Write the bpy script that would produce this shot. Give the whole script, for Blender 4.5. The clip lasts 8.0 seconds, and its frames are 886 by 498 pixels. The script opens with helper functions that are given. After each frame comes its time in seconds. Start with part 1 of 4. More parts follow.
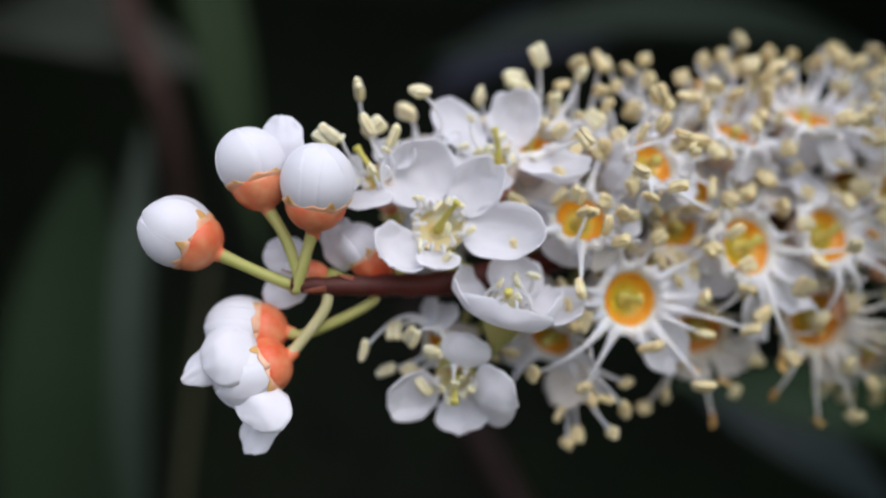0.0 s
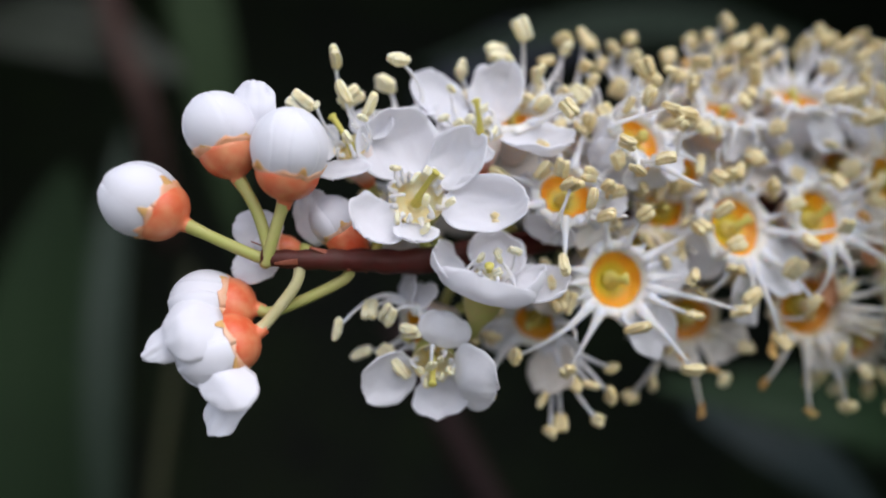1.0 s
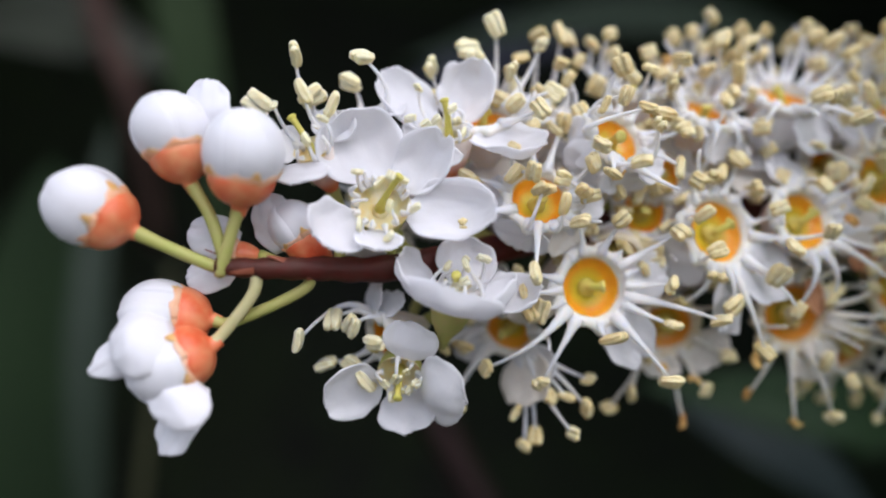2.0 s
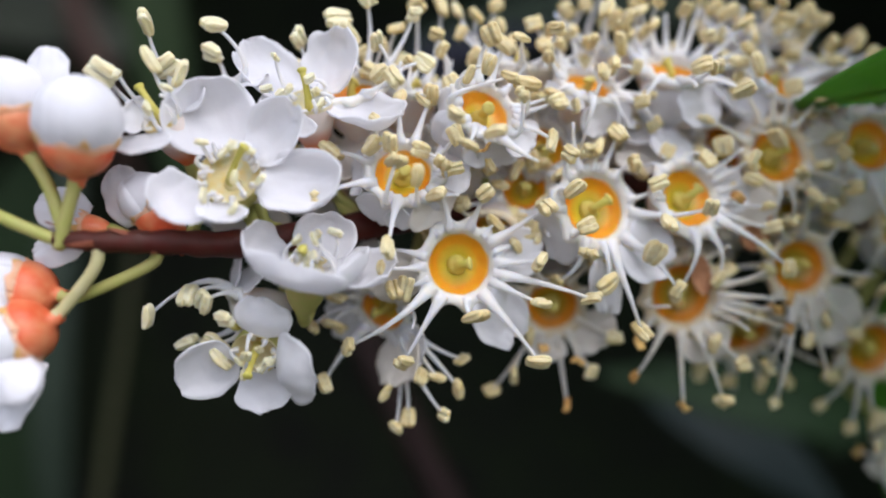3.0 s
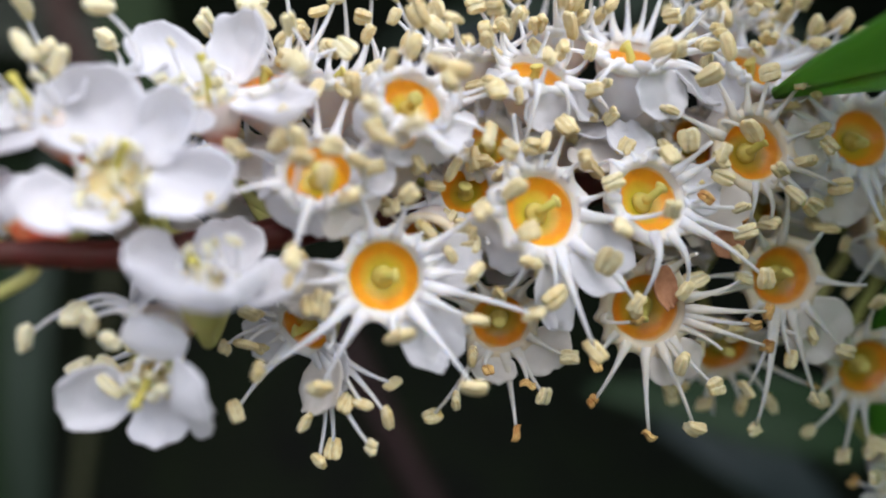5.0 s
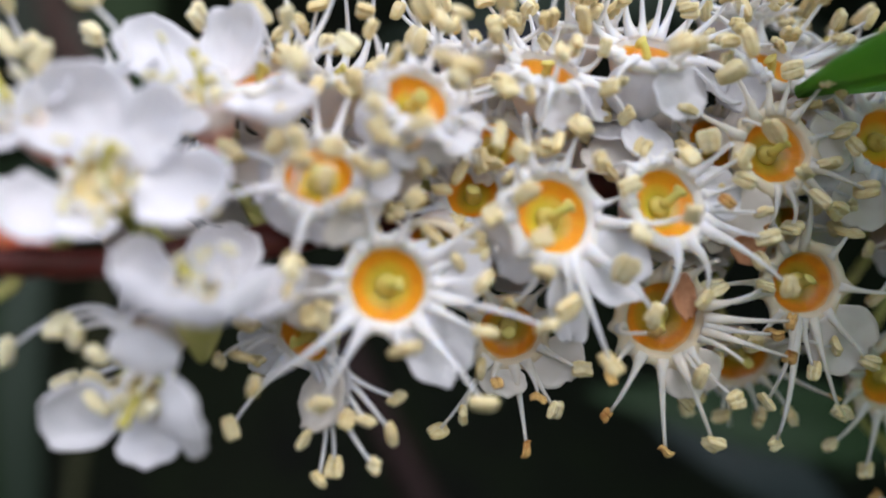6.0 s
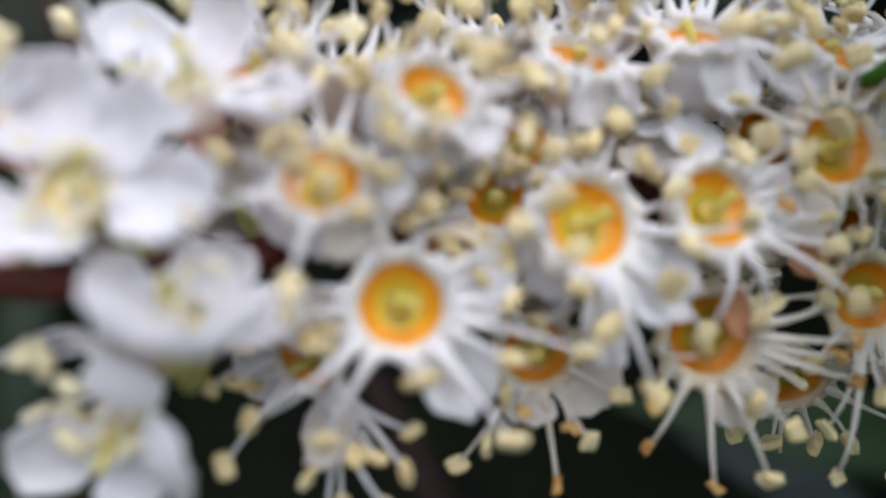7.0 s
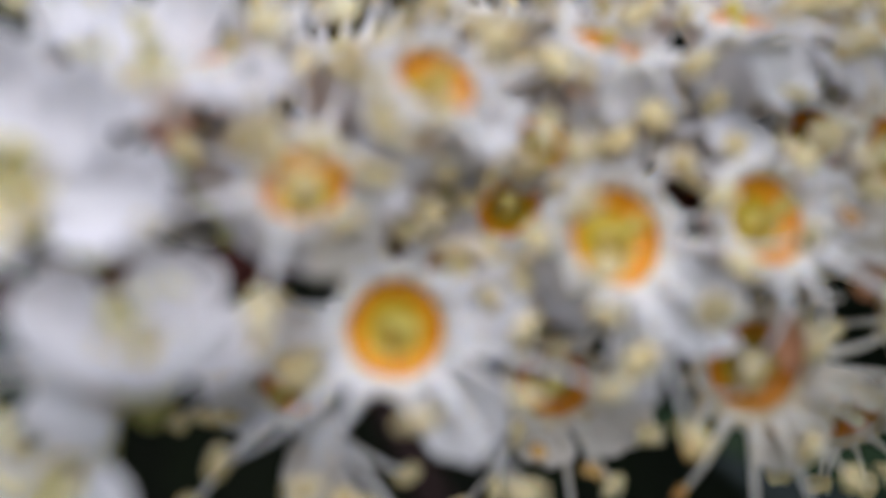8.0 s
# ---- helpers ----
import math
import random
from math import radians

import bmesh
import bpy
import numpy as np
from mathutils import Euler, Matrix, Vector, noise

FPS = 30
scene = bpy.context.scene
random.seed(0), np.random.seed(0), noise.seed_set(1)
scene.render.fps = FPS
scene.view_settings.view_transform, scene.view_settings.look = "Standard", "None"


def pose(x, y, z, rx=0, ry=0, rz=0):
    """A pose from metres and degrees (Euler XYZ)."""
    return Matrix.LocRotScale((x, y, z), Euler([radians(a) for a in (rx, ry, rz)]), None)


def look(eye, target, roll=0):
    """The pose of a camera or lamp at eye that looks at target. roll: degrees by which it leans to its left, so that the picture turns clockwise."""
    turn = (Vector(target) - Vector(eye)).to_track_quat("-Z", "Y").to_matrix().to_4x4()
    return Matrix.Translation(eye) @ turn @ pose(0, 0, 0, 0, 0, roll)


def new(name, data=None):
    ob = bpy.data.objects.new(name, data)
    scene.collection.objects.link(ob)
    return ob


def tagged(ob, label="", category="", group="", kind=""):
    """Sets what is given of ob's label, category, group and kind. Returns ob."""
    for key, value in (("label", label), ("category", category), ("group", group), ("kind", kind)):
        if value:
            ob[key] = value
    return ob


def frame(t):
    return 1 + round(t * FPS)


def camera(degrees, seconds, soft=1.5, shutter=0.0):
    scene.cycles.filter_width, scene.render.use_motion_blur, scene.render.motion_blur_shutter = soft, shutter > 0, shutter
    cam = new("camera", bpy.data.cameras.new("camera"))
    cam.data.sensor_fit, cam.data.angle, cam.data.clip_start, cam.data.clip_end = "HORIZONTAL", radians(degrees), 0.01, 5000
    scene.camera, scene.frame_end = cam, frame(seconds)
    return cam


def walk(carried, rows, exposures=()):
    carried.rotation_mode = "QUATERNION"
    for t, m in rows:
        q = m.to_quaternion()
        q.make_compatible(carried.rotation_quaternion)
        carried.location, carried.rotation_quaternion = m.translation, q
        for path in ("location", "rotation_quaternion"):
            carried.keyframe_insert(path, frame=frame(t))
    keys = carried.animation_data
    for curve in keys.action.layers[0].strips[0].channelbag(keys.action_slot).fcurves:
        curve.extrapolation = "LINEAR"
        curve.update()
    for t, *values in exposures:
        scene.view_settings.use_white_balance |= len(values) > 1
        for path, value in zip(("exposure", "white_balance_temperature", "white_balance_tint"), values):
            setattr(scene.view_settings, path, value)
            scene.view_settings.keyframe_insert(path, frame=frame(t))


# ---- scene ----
# ---- camera and walk (lengths in millimetres, brought to metres) ----
MM = 0.001
cam = camera(66, 8.0, soft=2.0)
cam.data.dof.use_dof = True
cam.data.dof.focus_distance = 36.0 * MM
cam.data.dof.aperture_fstop = 11.3


def hand_held(x, y, z, yaw, pitch, roll):
    """A camera pose: place in millimetres, yaw to the left of +y, pitch up, roll."""
    eye = Vector((x, y, z)) * MM
    a, b = radians(yaw), radians(pitch)
    ahead = Vector((-math.sin(a) * math.cos(b), math.cos(a) * math.cos(b), math.sin(b)))
    return look(eye, eye + ahead * 0.1, roll)


walk(cam, [
    (0.0, hand_held(-10.65, -41.9, 2.74, 1.18, 0.56, -0.25)),
    (0.5, hand_held(-11.52, -41.84, 3.07, 0.31, 1.15, -0.04)),
    (1.0, hand_held(-10.19, -40.12, 0.2, 0.11, 2.26, 0.14)),
    (1.2, hand_held(-9.91, -39.87, 0.89, -0.16, 1.99, -0.17)),
    (2.3, hand_held(-7.11, -37.76, 1.12, 0.04, 1.33, 0.26)),
    (2.5, hand_held(-5.66, -37.52, 1.17, 0.51, 0.28, 0.06)),
    (3.0, hand_held(-0.47, -37.14, 0.02, 0.73, 1.25, 0.26)),
    (3.5, hand_held(2.17, -36.36, -0.13, 0.73, 1.59, 0.12)),
    (4.0, hand_held(2.68, -35.41, 1.8, 1.27, 0.91, -0.31)),
    (4.5, hand_held(2.69, -33.98, 0.56, 1.26, 0.93, -0.17)),
    (4.7, hand_held(4.01, -33.3, 0.09, 1.63, 1.56, -0.24)),
    (5.8, hand_held(2.55, -31.17, 1.15, 1.61, 1.92, 0.17)),
    (6.0, hand_held(3.25, -30.72, 0.73, 1.51, 1.69, -0.11)),
    (6.5, hand_held(3.09, -28.87, 0.56, 1.88, 1.46, 0.33)),
    (7.0, hand_held(2.79, -26.88, 1.61, 2.45, 1.27, -0.41)),
    (7.5, hand_held(3.06, -25.08, 3.6, 2.34, 0.15, -0.19)),
    (8.0, hand_held(2.98, -22.89, 2.31, 3.57, 1.11, 0.29)),
], exposures=[(0.0, 0.70, 6130, 14), (1.2, 0.81, 6130, 14), (3.0, 0.93, 6130, 14), (4.0, 0.94, 6130, 14), (4.8, 1.10, 6130, 14), (6.0, 1.02, 6130, 14), (7.0, 1.00, 6130, 14), (7.5, 0.71, 6130, 14), (8.0, 0.75, 6130, 14)])

# ---- world, sun ----
world = bpy.data.worlds.new("overcast_sky")
scene.world = world
world.use_nodes = True
wn, wl = world.node_tree.nodes, world.node_tree.links
sky = wn.new("ShaderNodeTexSky")
sky.sky_type = "NISHITA"
sky.sun_disc = False
sky.sun_elevation, sky.sun_rotation = radians(52), radians(152)
sky.air_density, sky.dust_density = 1.0, 3.0
veil = wn.new("ShaderNodeHueSaturation")
veil.inputs["Saturation"].default_value = 0.4
wl.new(sky.outputs["Color"], veil.inputs["Color"])
wl.new(veil.outputs["Color"], wn["Background"].inputs["Color"])
wn["Background"].inputs["Strength"].default_value = 0.147
sun = new("sun", bpy.data.lights.new("sun", "SUN"))
sun.data.energy, sun.data.angle, sun.data.color = 0.14, radians(100), (0.98, 0.985, 1.0)
sun.matrix_world = look((0.34, -0.66, 0.95), (0, 0, 0))


# ---- materials ----
def material(name, base, rough=0.5, second=None, grain=900.0, patch=150.0, bump=0.0, translucent=0.0, coat=0.0, spec=0.4, thin=None, flesh=0.0, sheen=0.0, crinkle=0.00012):
    """base mottled towards second at two scales; grain and patch in cycles per metre; translucent: light let through; flesh: how far light spreads inside, in metres."""
    mat = bpy.data.materials.new(name)
    mat.use_nodes = True
    n, l = mat.node_tree.nodes, mat.node_tree.links
    bsdf, out = n["Principled BSDF"], n["Material Output"]
    bsdf.inputs["Roughness"].default_value = rough
    bsdf.inputs["Specular IOR Level"].default_value = spec
    bsdf.inputs["Coat Weight"].default_value = coat
    bsdf.inputs["Sheen Weight"].default_value, bsdf.inputs["Sheen Roughness"].default_value = sheen, 0.45
    co = n.new("ShaderNodeTexCoord")
    fine, wide, add = n.new("ShaderNodeTexNoise"), n.new("ShaderNodeTexNoise"), n.new("ShaderNodeMath")
    fine.inputs["Scale"].default_value, wide.inputs["Scale"].default_value = grain, patch
    fine.inputs["Detail"].default_value, wide.inputs["Detail"].default_value = 4, 2
    l.new(co.outputs["Object"], fine.inputs["Vector"]), l.new(co.outputs["Object"], wide.inputs["Vector"])
    add.operation = "ADD"
    l.new(fine.outputs["Fac"], add.inputs[0]), l.new(wide.outputs["Fac"], add.inputs[1])
    info, jig = n.new("ShaderNodeObjectInfo"), n.new("ShaderNodeMath")
    jig.operation, jig.inputs[1].default_value = "MULTIPLY_ADD", 0.3
    l.new(info.outputs["Random"], jig.inputs[0]), l.new(add.outputs[0], jig.inputs[2])
    ramp = n.new("ShaderNodeValToRGB")
    ramp.color_ramp.elements[0].color = (*base, 1)
    ramp.color_ramp.elements[1].color = (*(second or base), 1)
    half = n.new("ShaderNodeMath")
    half.operation, half.inputs[1].default_value = "MULTIPLY", 0.6
    l.new(jig.outputs[0], half.inputs[0])
    ramp.color_ramp.elements[0].position, ramp.color_ramp.elements[1].position = 0.5, 0.9
    l.new(half.outputs[0], ramp.inputs["Fac"])
    l.new(ramp.outputs["Color"], bsdf.inputs["Base Color"])
    if flesh:
        bsdf.inputs["Subsurface Weight"].default_value = 0.85
        bsdf.inputs["Subsurface Radius"].default_value = (1.0, 0.9, 0.75)
        bsdf.inputs["Subsurface Scale"].default_value = flesh
    if bump:
        b = n.new("ShaderNodeBump")
        b.inputs["Strength"].default_value, b.inputs["Distance"].default_value = bump, crinkle
        l.new(add.outputs[0], b.inputs["Height"])
        l.new(b.outputs["Normal"], bsdf.inputs["Normal"])
    if translucent:
        t, mix = n.new("ShaderNodeBsdfTranslucent"), n.new("ShaderNodeMixShader")
        mix.inputs["Fac"].default_value = translucent
        if thin:
            t.inputs["Color"].default_value = (*thin, 1)
        else:
            l.new(ramp.outputs["Color"], t.inputs["Color"])
        l.new(bsdf.outputs[0], mix.inputs[1]), l.new(t.outputs[0], mix.inputs[2])
        l.new(mix.outputs[0], out.inputs["Surface"])
    return mat


def paler_rim(mat, low, high, colour):
    """A tissue that pales to colour between the heights low and high (mm) of its flower."""
    n, l = mat.node_tree.nodes, mat.node_tree.links
    bsdf = n["Principled BSDF"]
    was = bsdf.inputs["Base Color"].links[0].from_socket
    co, xyz, ranged, mix = n.new("ShaderNodeTexCoord"), n.new("ShaderNodeSeparateXYZ"), n.new("ShaderNodeMapRange"), n.new("ShaderNodeMix")
    mix.data_type = "RGBA"
    ranged.inputs["From Min"].default_value, ranged.inputs["From Max"].default_value = low * MM, high * MM
    l.new(co.outputs["Object"], xyz.inputs[0]), l.new(xyz.outputs["Z"], ranged.inputs["Value"])
    l.new(ranged.outputs[0], mix.inputs["Factor"]), l.new(was, mix.inputs["A"])
    mix.inputs["B"].default_value = (*colour, 1)
    l.new(mix.outputs["Result"], bsdf.inputs["Base Color"])


PETAL = material("petal_white", (0.91, 0.91, 0.935), 0.6, (0.89, 0.885, 0.91), 1500, 420, 0.5, 0.5, spec=0.3, sheen=0.3, crinkle=0.0001)
# Cream of older petals; also stands for warm scattered light in the gaps.
PALE = material("petal_cream", (0.93, 0.91, 0.87), 0.75, (0.92, 0.87, 0.81), 1300, 300, 0.4, 0.55, spec=0.25)
RIM = material("rim_cream", (0.92, 0.91, 0.88), 0.55, (0.91, 0.88, 0.81), 2000, 400, 0.15, 0.28, flesh=0.0006)
RIM_AGED = material("rim_aged", (0.86, 0.78, 0.62), 0.6, (0.82, 0.70, 0.50), 2000, 400, 0.3, 0.28, flesh=0.0006)
FILAMENT = material("filament_white", (0.92, 0.91, 0.92), 0.5, (0.91, 0.90, 0.89), 3000, 500, 0.1, 0.32, flesh=0.0005)
FILAMENT_AGED = material("filament_aged", (0.89, 0.86, 0.80), 0.5, (0.84, 0.78, 0.68), 3000, 500, 0.2, 0.32, flesh=0.0005)
ANTHER = material("anther_cream", (0.80, 0.71, 0.44), 0.75, (0.66, 0.52, 0.25), 4000, 900, 0.6, 0.1, flesh=0.0003)
ANTHER_YOUNG = material("anther_young", (0.97, 0.92, 0.66), 0.6, (0.96, 0.85, 0.48), 4000, 900, 0.5, 0.2, flesh=0.0004)
ANTHER_PALE = material("anther_ivory", (0.88, 0.82, 0.58), 0.65, (0.82, 0.73, 0.44), 4000, 900, 0.6, 0.15, flesh=0.0003)
ANTHER_OLD = material("anther_tan", (0.70, 0.48, 0.17), 0.7, (0.42, 0.19, 0.05), 4000, 900, 0.8, 0.05)
CUP_IN = material("cup_orange", (0.90, 0.42, 0.012), 0.4, (0.87, 0.33, 0.010), 1800, 500, 0.4, 0.15, 0.15, flesh=0.0005)
CUP_AGED = material("cup_burnt_orange", (0.82, 0.34, 0.01), 0.4, (0.66, 0.22, 0.006), 1800, 500, 0.5, 0.15, 0.1, flesh=0.0004)
paler_rim(CUP_AGED, -0.5, -0.2, (0.84, 0.64, 0.34))
paler_rim(CUP_AGED, -0.72, -1.0, (0.40, 0.34, 0.03))
paler_rim(CUP_IN, -0.42, -0.2, (0.95, 0.84, 0.58))
paler_rim(CUP_IN, -0.76, -0.98, (0.58, 0.52, 0.035))
CUP_FRESH = material("cup_cream", (0.96, 0.92, 0.74), 0.4, (0.95, 0.74, 0.30), 1800, 500, 0.3, 0.2, 0.05, flesh=0.0005)
CUP_OUT = material("cup_blush", (0.94, 0.89, 0.86), 0.5, (0.93, 0.83, 0.78), 1800, 400, 0.2, 0.42, flesh=0.0006)
CUP_LIME = material("cup_lime", (0.52, 0.54, 0.16), 0.5, (0.60, 0.50, 0.20), 1800, 400, 0.2, 0.25)
CORAL = material("bud_coral", (0.77, 0.105, 0.032), 0.38, (0.83, 0.34, 0.16), 1500, 330, 0.2, 0.12, 0.1)
CORAL_CUP = material("cup_coral", (0.77, 0.11, 0.025), 0.38, (0.84, 0.36, 0.15), 1500, 330, 0.2, 0.12, 0.1)
BUD_PETAL = material("bud_petal_white", (0.72, 0.72, 0.76), 0.55, (0.70, 0.69, 0.725), 1200, 350, 0.3, 0.06, spec=0.3, sheen=0.3)
paler_rim(CORAL_CUP, -2.3, -1.1, (0.92, 0.83, 0.76))
SEPAL = material("sepal_ochre", (0.76, 0.48, 0.17), 0.6, (0.72, 0.40, 0.13), 2500, 700, 0.5, 0.2)
COLLAR = material("collar_blush", (0.86, 0.56, 0.38), 0.5, (0.82, 0.40, 0.20), 2500, 700, 0.4, 0.15)
GREEN = material("pistil_green", (0.66, 0.62, 0.13), 0.5, (0.70, 0.60, 0.16), 2000, 500, 0.3, 0.25)
STIGMA = material("stigma_yellow", (0.76, 0.68, 0.22), 0.6, (0.66, 0.56, 0.12), 4000, 900, 0.5, 0.1)
STALK_PALE = material("stalk_cream", (0.66, 0.60, 0.36), 0.45, (0.58, 0.55, 0.26), 1500, 250, 0.2, 0.2)
STALK = material("stalk_green", (0.43, 0.48, 0.11), 0.45, (0.50, 0.46, 0.17), 1500, 250, 0.2, 0.15)
RACHIS = material("rachis_red", (0.085, 0.013, 0.010), 0.5, (0.055, 0.020, 0.012), 1500, 250, 0.5, spec=0.25)
BRACT = material("bract_red_brown", (0.30, 0.10, 0.05), 0.6, (0.22, 0.06, 0.03), 2500, 700, 0.4, 0.1)
LEAF = material("leaf_green", (0.13, 0.33, 0.06), 0.4, (0.10, 0.25, 0.045), 500, 60, 0.15, 0.6, 0.05, 0.4, (0.30, 0.58, 0.14))
# Leaves behind the spike: shaded copies of the leaf green, shade in the colour.
LEAF_SHADED = material("leaf_shaded", (0.018, 0.032, 0.012), 0.75, (0.013, 0.024, 0.010), 300, 25, 0.15, 0.0, 0.0, 0.12)
LEAF_GREY_SHADE = material("leaf_grey_shade", (0.018, 0.029, 0.019), 0.6, (0.013, 0.022, 0.014), 300, 25, 0.15, 0.0, 0.0, 0.2)
# a dim leaf whose bluish sheen is put into the base colour
LEAF_BLUE_SHEEN = material("leaf_bluish_sheen", (0.032, 0.033, 0.052), 0.6, (0.02, 0.022, 0.034), 300, 25, 0.15, 0.0, 0.0, 0.2)
LEAF_OLIVE_SHADE = material("leaf_olive_shade", (0.048, 0.058, 0.042), 0.6, (0.034, 0.040, 0.034), 300, 25, 0.15, 0.0, 0.0, 0.2)
LEAF_MID_SHADE = material("leaf_mid_shade", (0.010, 0.028, 0.008), 0.6, (0.007, 0.019, 0.006), 300, 25, 0.15, 0.0, 0.0, 0.2)
LEAF_TEAL_SHADE = material("leaf_teal_shade", (0.013, 0.024, 0.023), 0.6, (0.010, 0.017, 0.017), 300, 25, 0.15, 0.0, 0.0, 0.2)
LEAF_DEEP_SHADE = material("leaf_deep_shade", (0.015, 0.029, 0.012), 0.8, (0.011, 0.020, 0.010), 300, 25, 0.15, 0.0, 0.0, 0.08)
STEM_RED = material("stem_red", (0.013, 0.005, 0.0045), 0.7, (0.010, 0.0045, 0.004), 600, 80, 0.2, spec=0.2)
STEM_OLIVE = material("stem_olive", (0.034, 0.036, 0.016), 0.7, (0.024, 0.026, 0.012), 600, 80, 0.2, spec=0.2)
STEM_BROWN = material("stem_brown", (0.10, 0.06, 0.05), 0.7, (0.06, 0.035, 0.03), 600, 80, 0.3, spec=0.2)
WITHERED = material("withered_petal", (0.52, 0.27, 0.14), 0.7, (0.34, 0.15, 0.07), 2500, 700, 0.6, 0.2)
EARTH = material("unseen_earth", (0.075, 0.068, 0.055), 0.9, (0.045, 0.048, 0.035), 60, 3, 0.0, spec=0.2)
# Far darker than foliage: the shade inside the shrub is put into this colour.
SHADE = material("hedge_shade_colour", (0.015, 0.023, 0.010), 0.8, (0.009, 0.009, 0.009), 60, 14, 0.0, spec=0.1)


# ---- mesh helpers ----
def mesh_of(name, verts, faces, mat, smooth=True):
    me = bpy.data.meshes.new(name)
    me.from_pydata([tuple(v) for v in verts], [], faces)
    me.materials.append(mat)
    if smooth:
        me.polygons.foreach_set("use_smooth", [True] * len(me.polygons))
    me.update()
    return me


def part(name, me, parent, label="", m=None):
    ob = new(name, me)
    ob.parent = parent
    if m is not None:
        ob.matrix_basis = m
    return tagged(ob, label)


def join(*pieces):
    verts, faces = [], []
    for v, f in pieces:
        k = len(verts)
        verts += list(v)
        faces += [tuple(i + k for i in q) for q in f]
    return verts, faces


def lathe(profile, n=28, wave=None):
    """Turns (r, z) in mm about z. wave(angle, k) scales the radius of ring k."""
    verts, faces = [], []
    for k, (r, z) in enumerate(profile):
        for i in range(n):
            a = 2 * math.pi * i / n
            s = wave(a, k) if wave else 1.0
            verts.append(Vector((r * s * math.cos(a), r * s * math.sin(a), z)) * MM)
    for k in range(len(profile) - 1):
        for i in range(n):
            j = (i + 1) % n
            faces.append((k * n + i, k * n + j, (k + 1) * n + j, (k + 1) * n + i))
    return verts, faces


def tube(points, radii, n=7):
    """A round tube along points (mm), closed at both ends."""
    pts = [Vector(p) for p in points]
    verts, faces = [], []
    side = None
    for k, p in enumerate(pts):
        d = (pts[min(k + 1, len(pts) - 1)] - pts[max(k - 1, 0)]).normalized()
        if side is None:
            side = d.orthogonal().normalized()
        side = (side - d * side.dot(d)).normalized()
        other = d.cross(side)
        for i in range(n):
            a = 2 * math.pi * i / n
            verts.append((p + (side * math.cos(a) + other * math.sin(a)) * radii[k]) * MM)
    for k in range(len(pts) - 1):
        for i in range(n):
            j = (i + 1) % n
            faces.append((k * n + i, k * n + j, (k + 1) * n + j, (k + 1) * n + i))
    faces.append(tuple(range(n - 1, -1, -1)))
    faces.append(tuple((len(pts) - 1) * n + i for i in range(n)))
    return verts, faces


def bend(a, b, c, steps):
    a, b, c = Vector(a), Vector(b), Vector(c)
    return [a * (1 - t) ** 2 + b * 2 * t * (1 - t) + c * t * t for t in (k / steps for k in range(steps + 1))]


def smooth_line(points, steps=6):
    """A Catmull-Rom curve through points."""
    p = [Vector(q) for q in points]
    p = [p[0] * 2 - p[1]] + p + [p[-1] * 2 - p[-2]]
    line = []
    for a, b, c, d in zip(p, p[1:], p[2:], p[3:]):
        for k in range(steps):
            t = k / steps
            line.append(0.5 * (2 * b + (c - a) * t + (2 * a - 5 * b + 4 * c - d) * t * t + (3 * b - a - 3 * c + d) * t ** 3))
    return line + [p[-2]]


def sheet(grid, thick):
    """A thin solid from a grid of points (mm): front, back and edge."""
    rows, cols = len(grid), len(grid[0])
    front = [[Vector(p) for p in r] for r in grid]
    back = []
    for i in range(rows):
        line = []
        for j in range(cols):
            du = front[min(i + 1, rows - 1)][j] - front[max(i - 1, 0)][j]
            dv = front[i][min(j + 1, cols - 1)] - front[i][max(j - 1, 0)]
            nv = du.cross(dv)
            nv = nv.normalized() if nv.length > 1e-9 else Vector((0, 0, 1))
            line.append(front[i][j] - nv * thick)
        back.append(line)
    verts = [p * MM for r in front for p in r] + [p * MM for r in back for p in r]
    o, faces = rows * cols, []
    for i in range(rows - 1):
        for j in range(cols - 1):
            a, b, c, d = i * cols + j, i * cols + j + 1, (i + 1) * cols + j + 1, (i + 1) * cols + j
            faces += [(a, b, c, d), (o + d, o + c, o + b, o + a)]
    ring = [j for j in range(cols)] + [i * cols + cols - 1 for i in range(1, rows)]
    ring += [(rows - 1) * cols + j for j in range(cols - 2, -1, -1)] + [i * cols for i in range(rows - 2, 0, -1)]
    for a, b in zip(ring, ring[1:] + ring[:1]):
        faces.append((b, a, o + a, o + b))
    return verts, faces


def frame_of(face):
    """Columns right, up and ahead of a flower that faces that way."""
    z = Vector(face).normalized()
    x = Vector((0, 0, 1)).cross(z).normalized() if abs(z.z) < 0.9 else Vector((0, 1, 0)).cross(z).normalized()
    y = z.cross(x)
    return Matrix((x, y, z)).transposed()


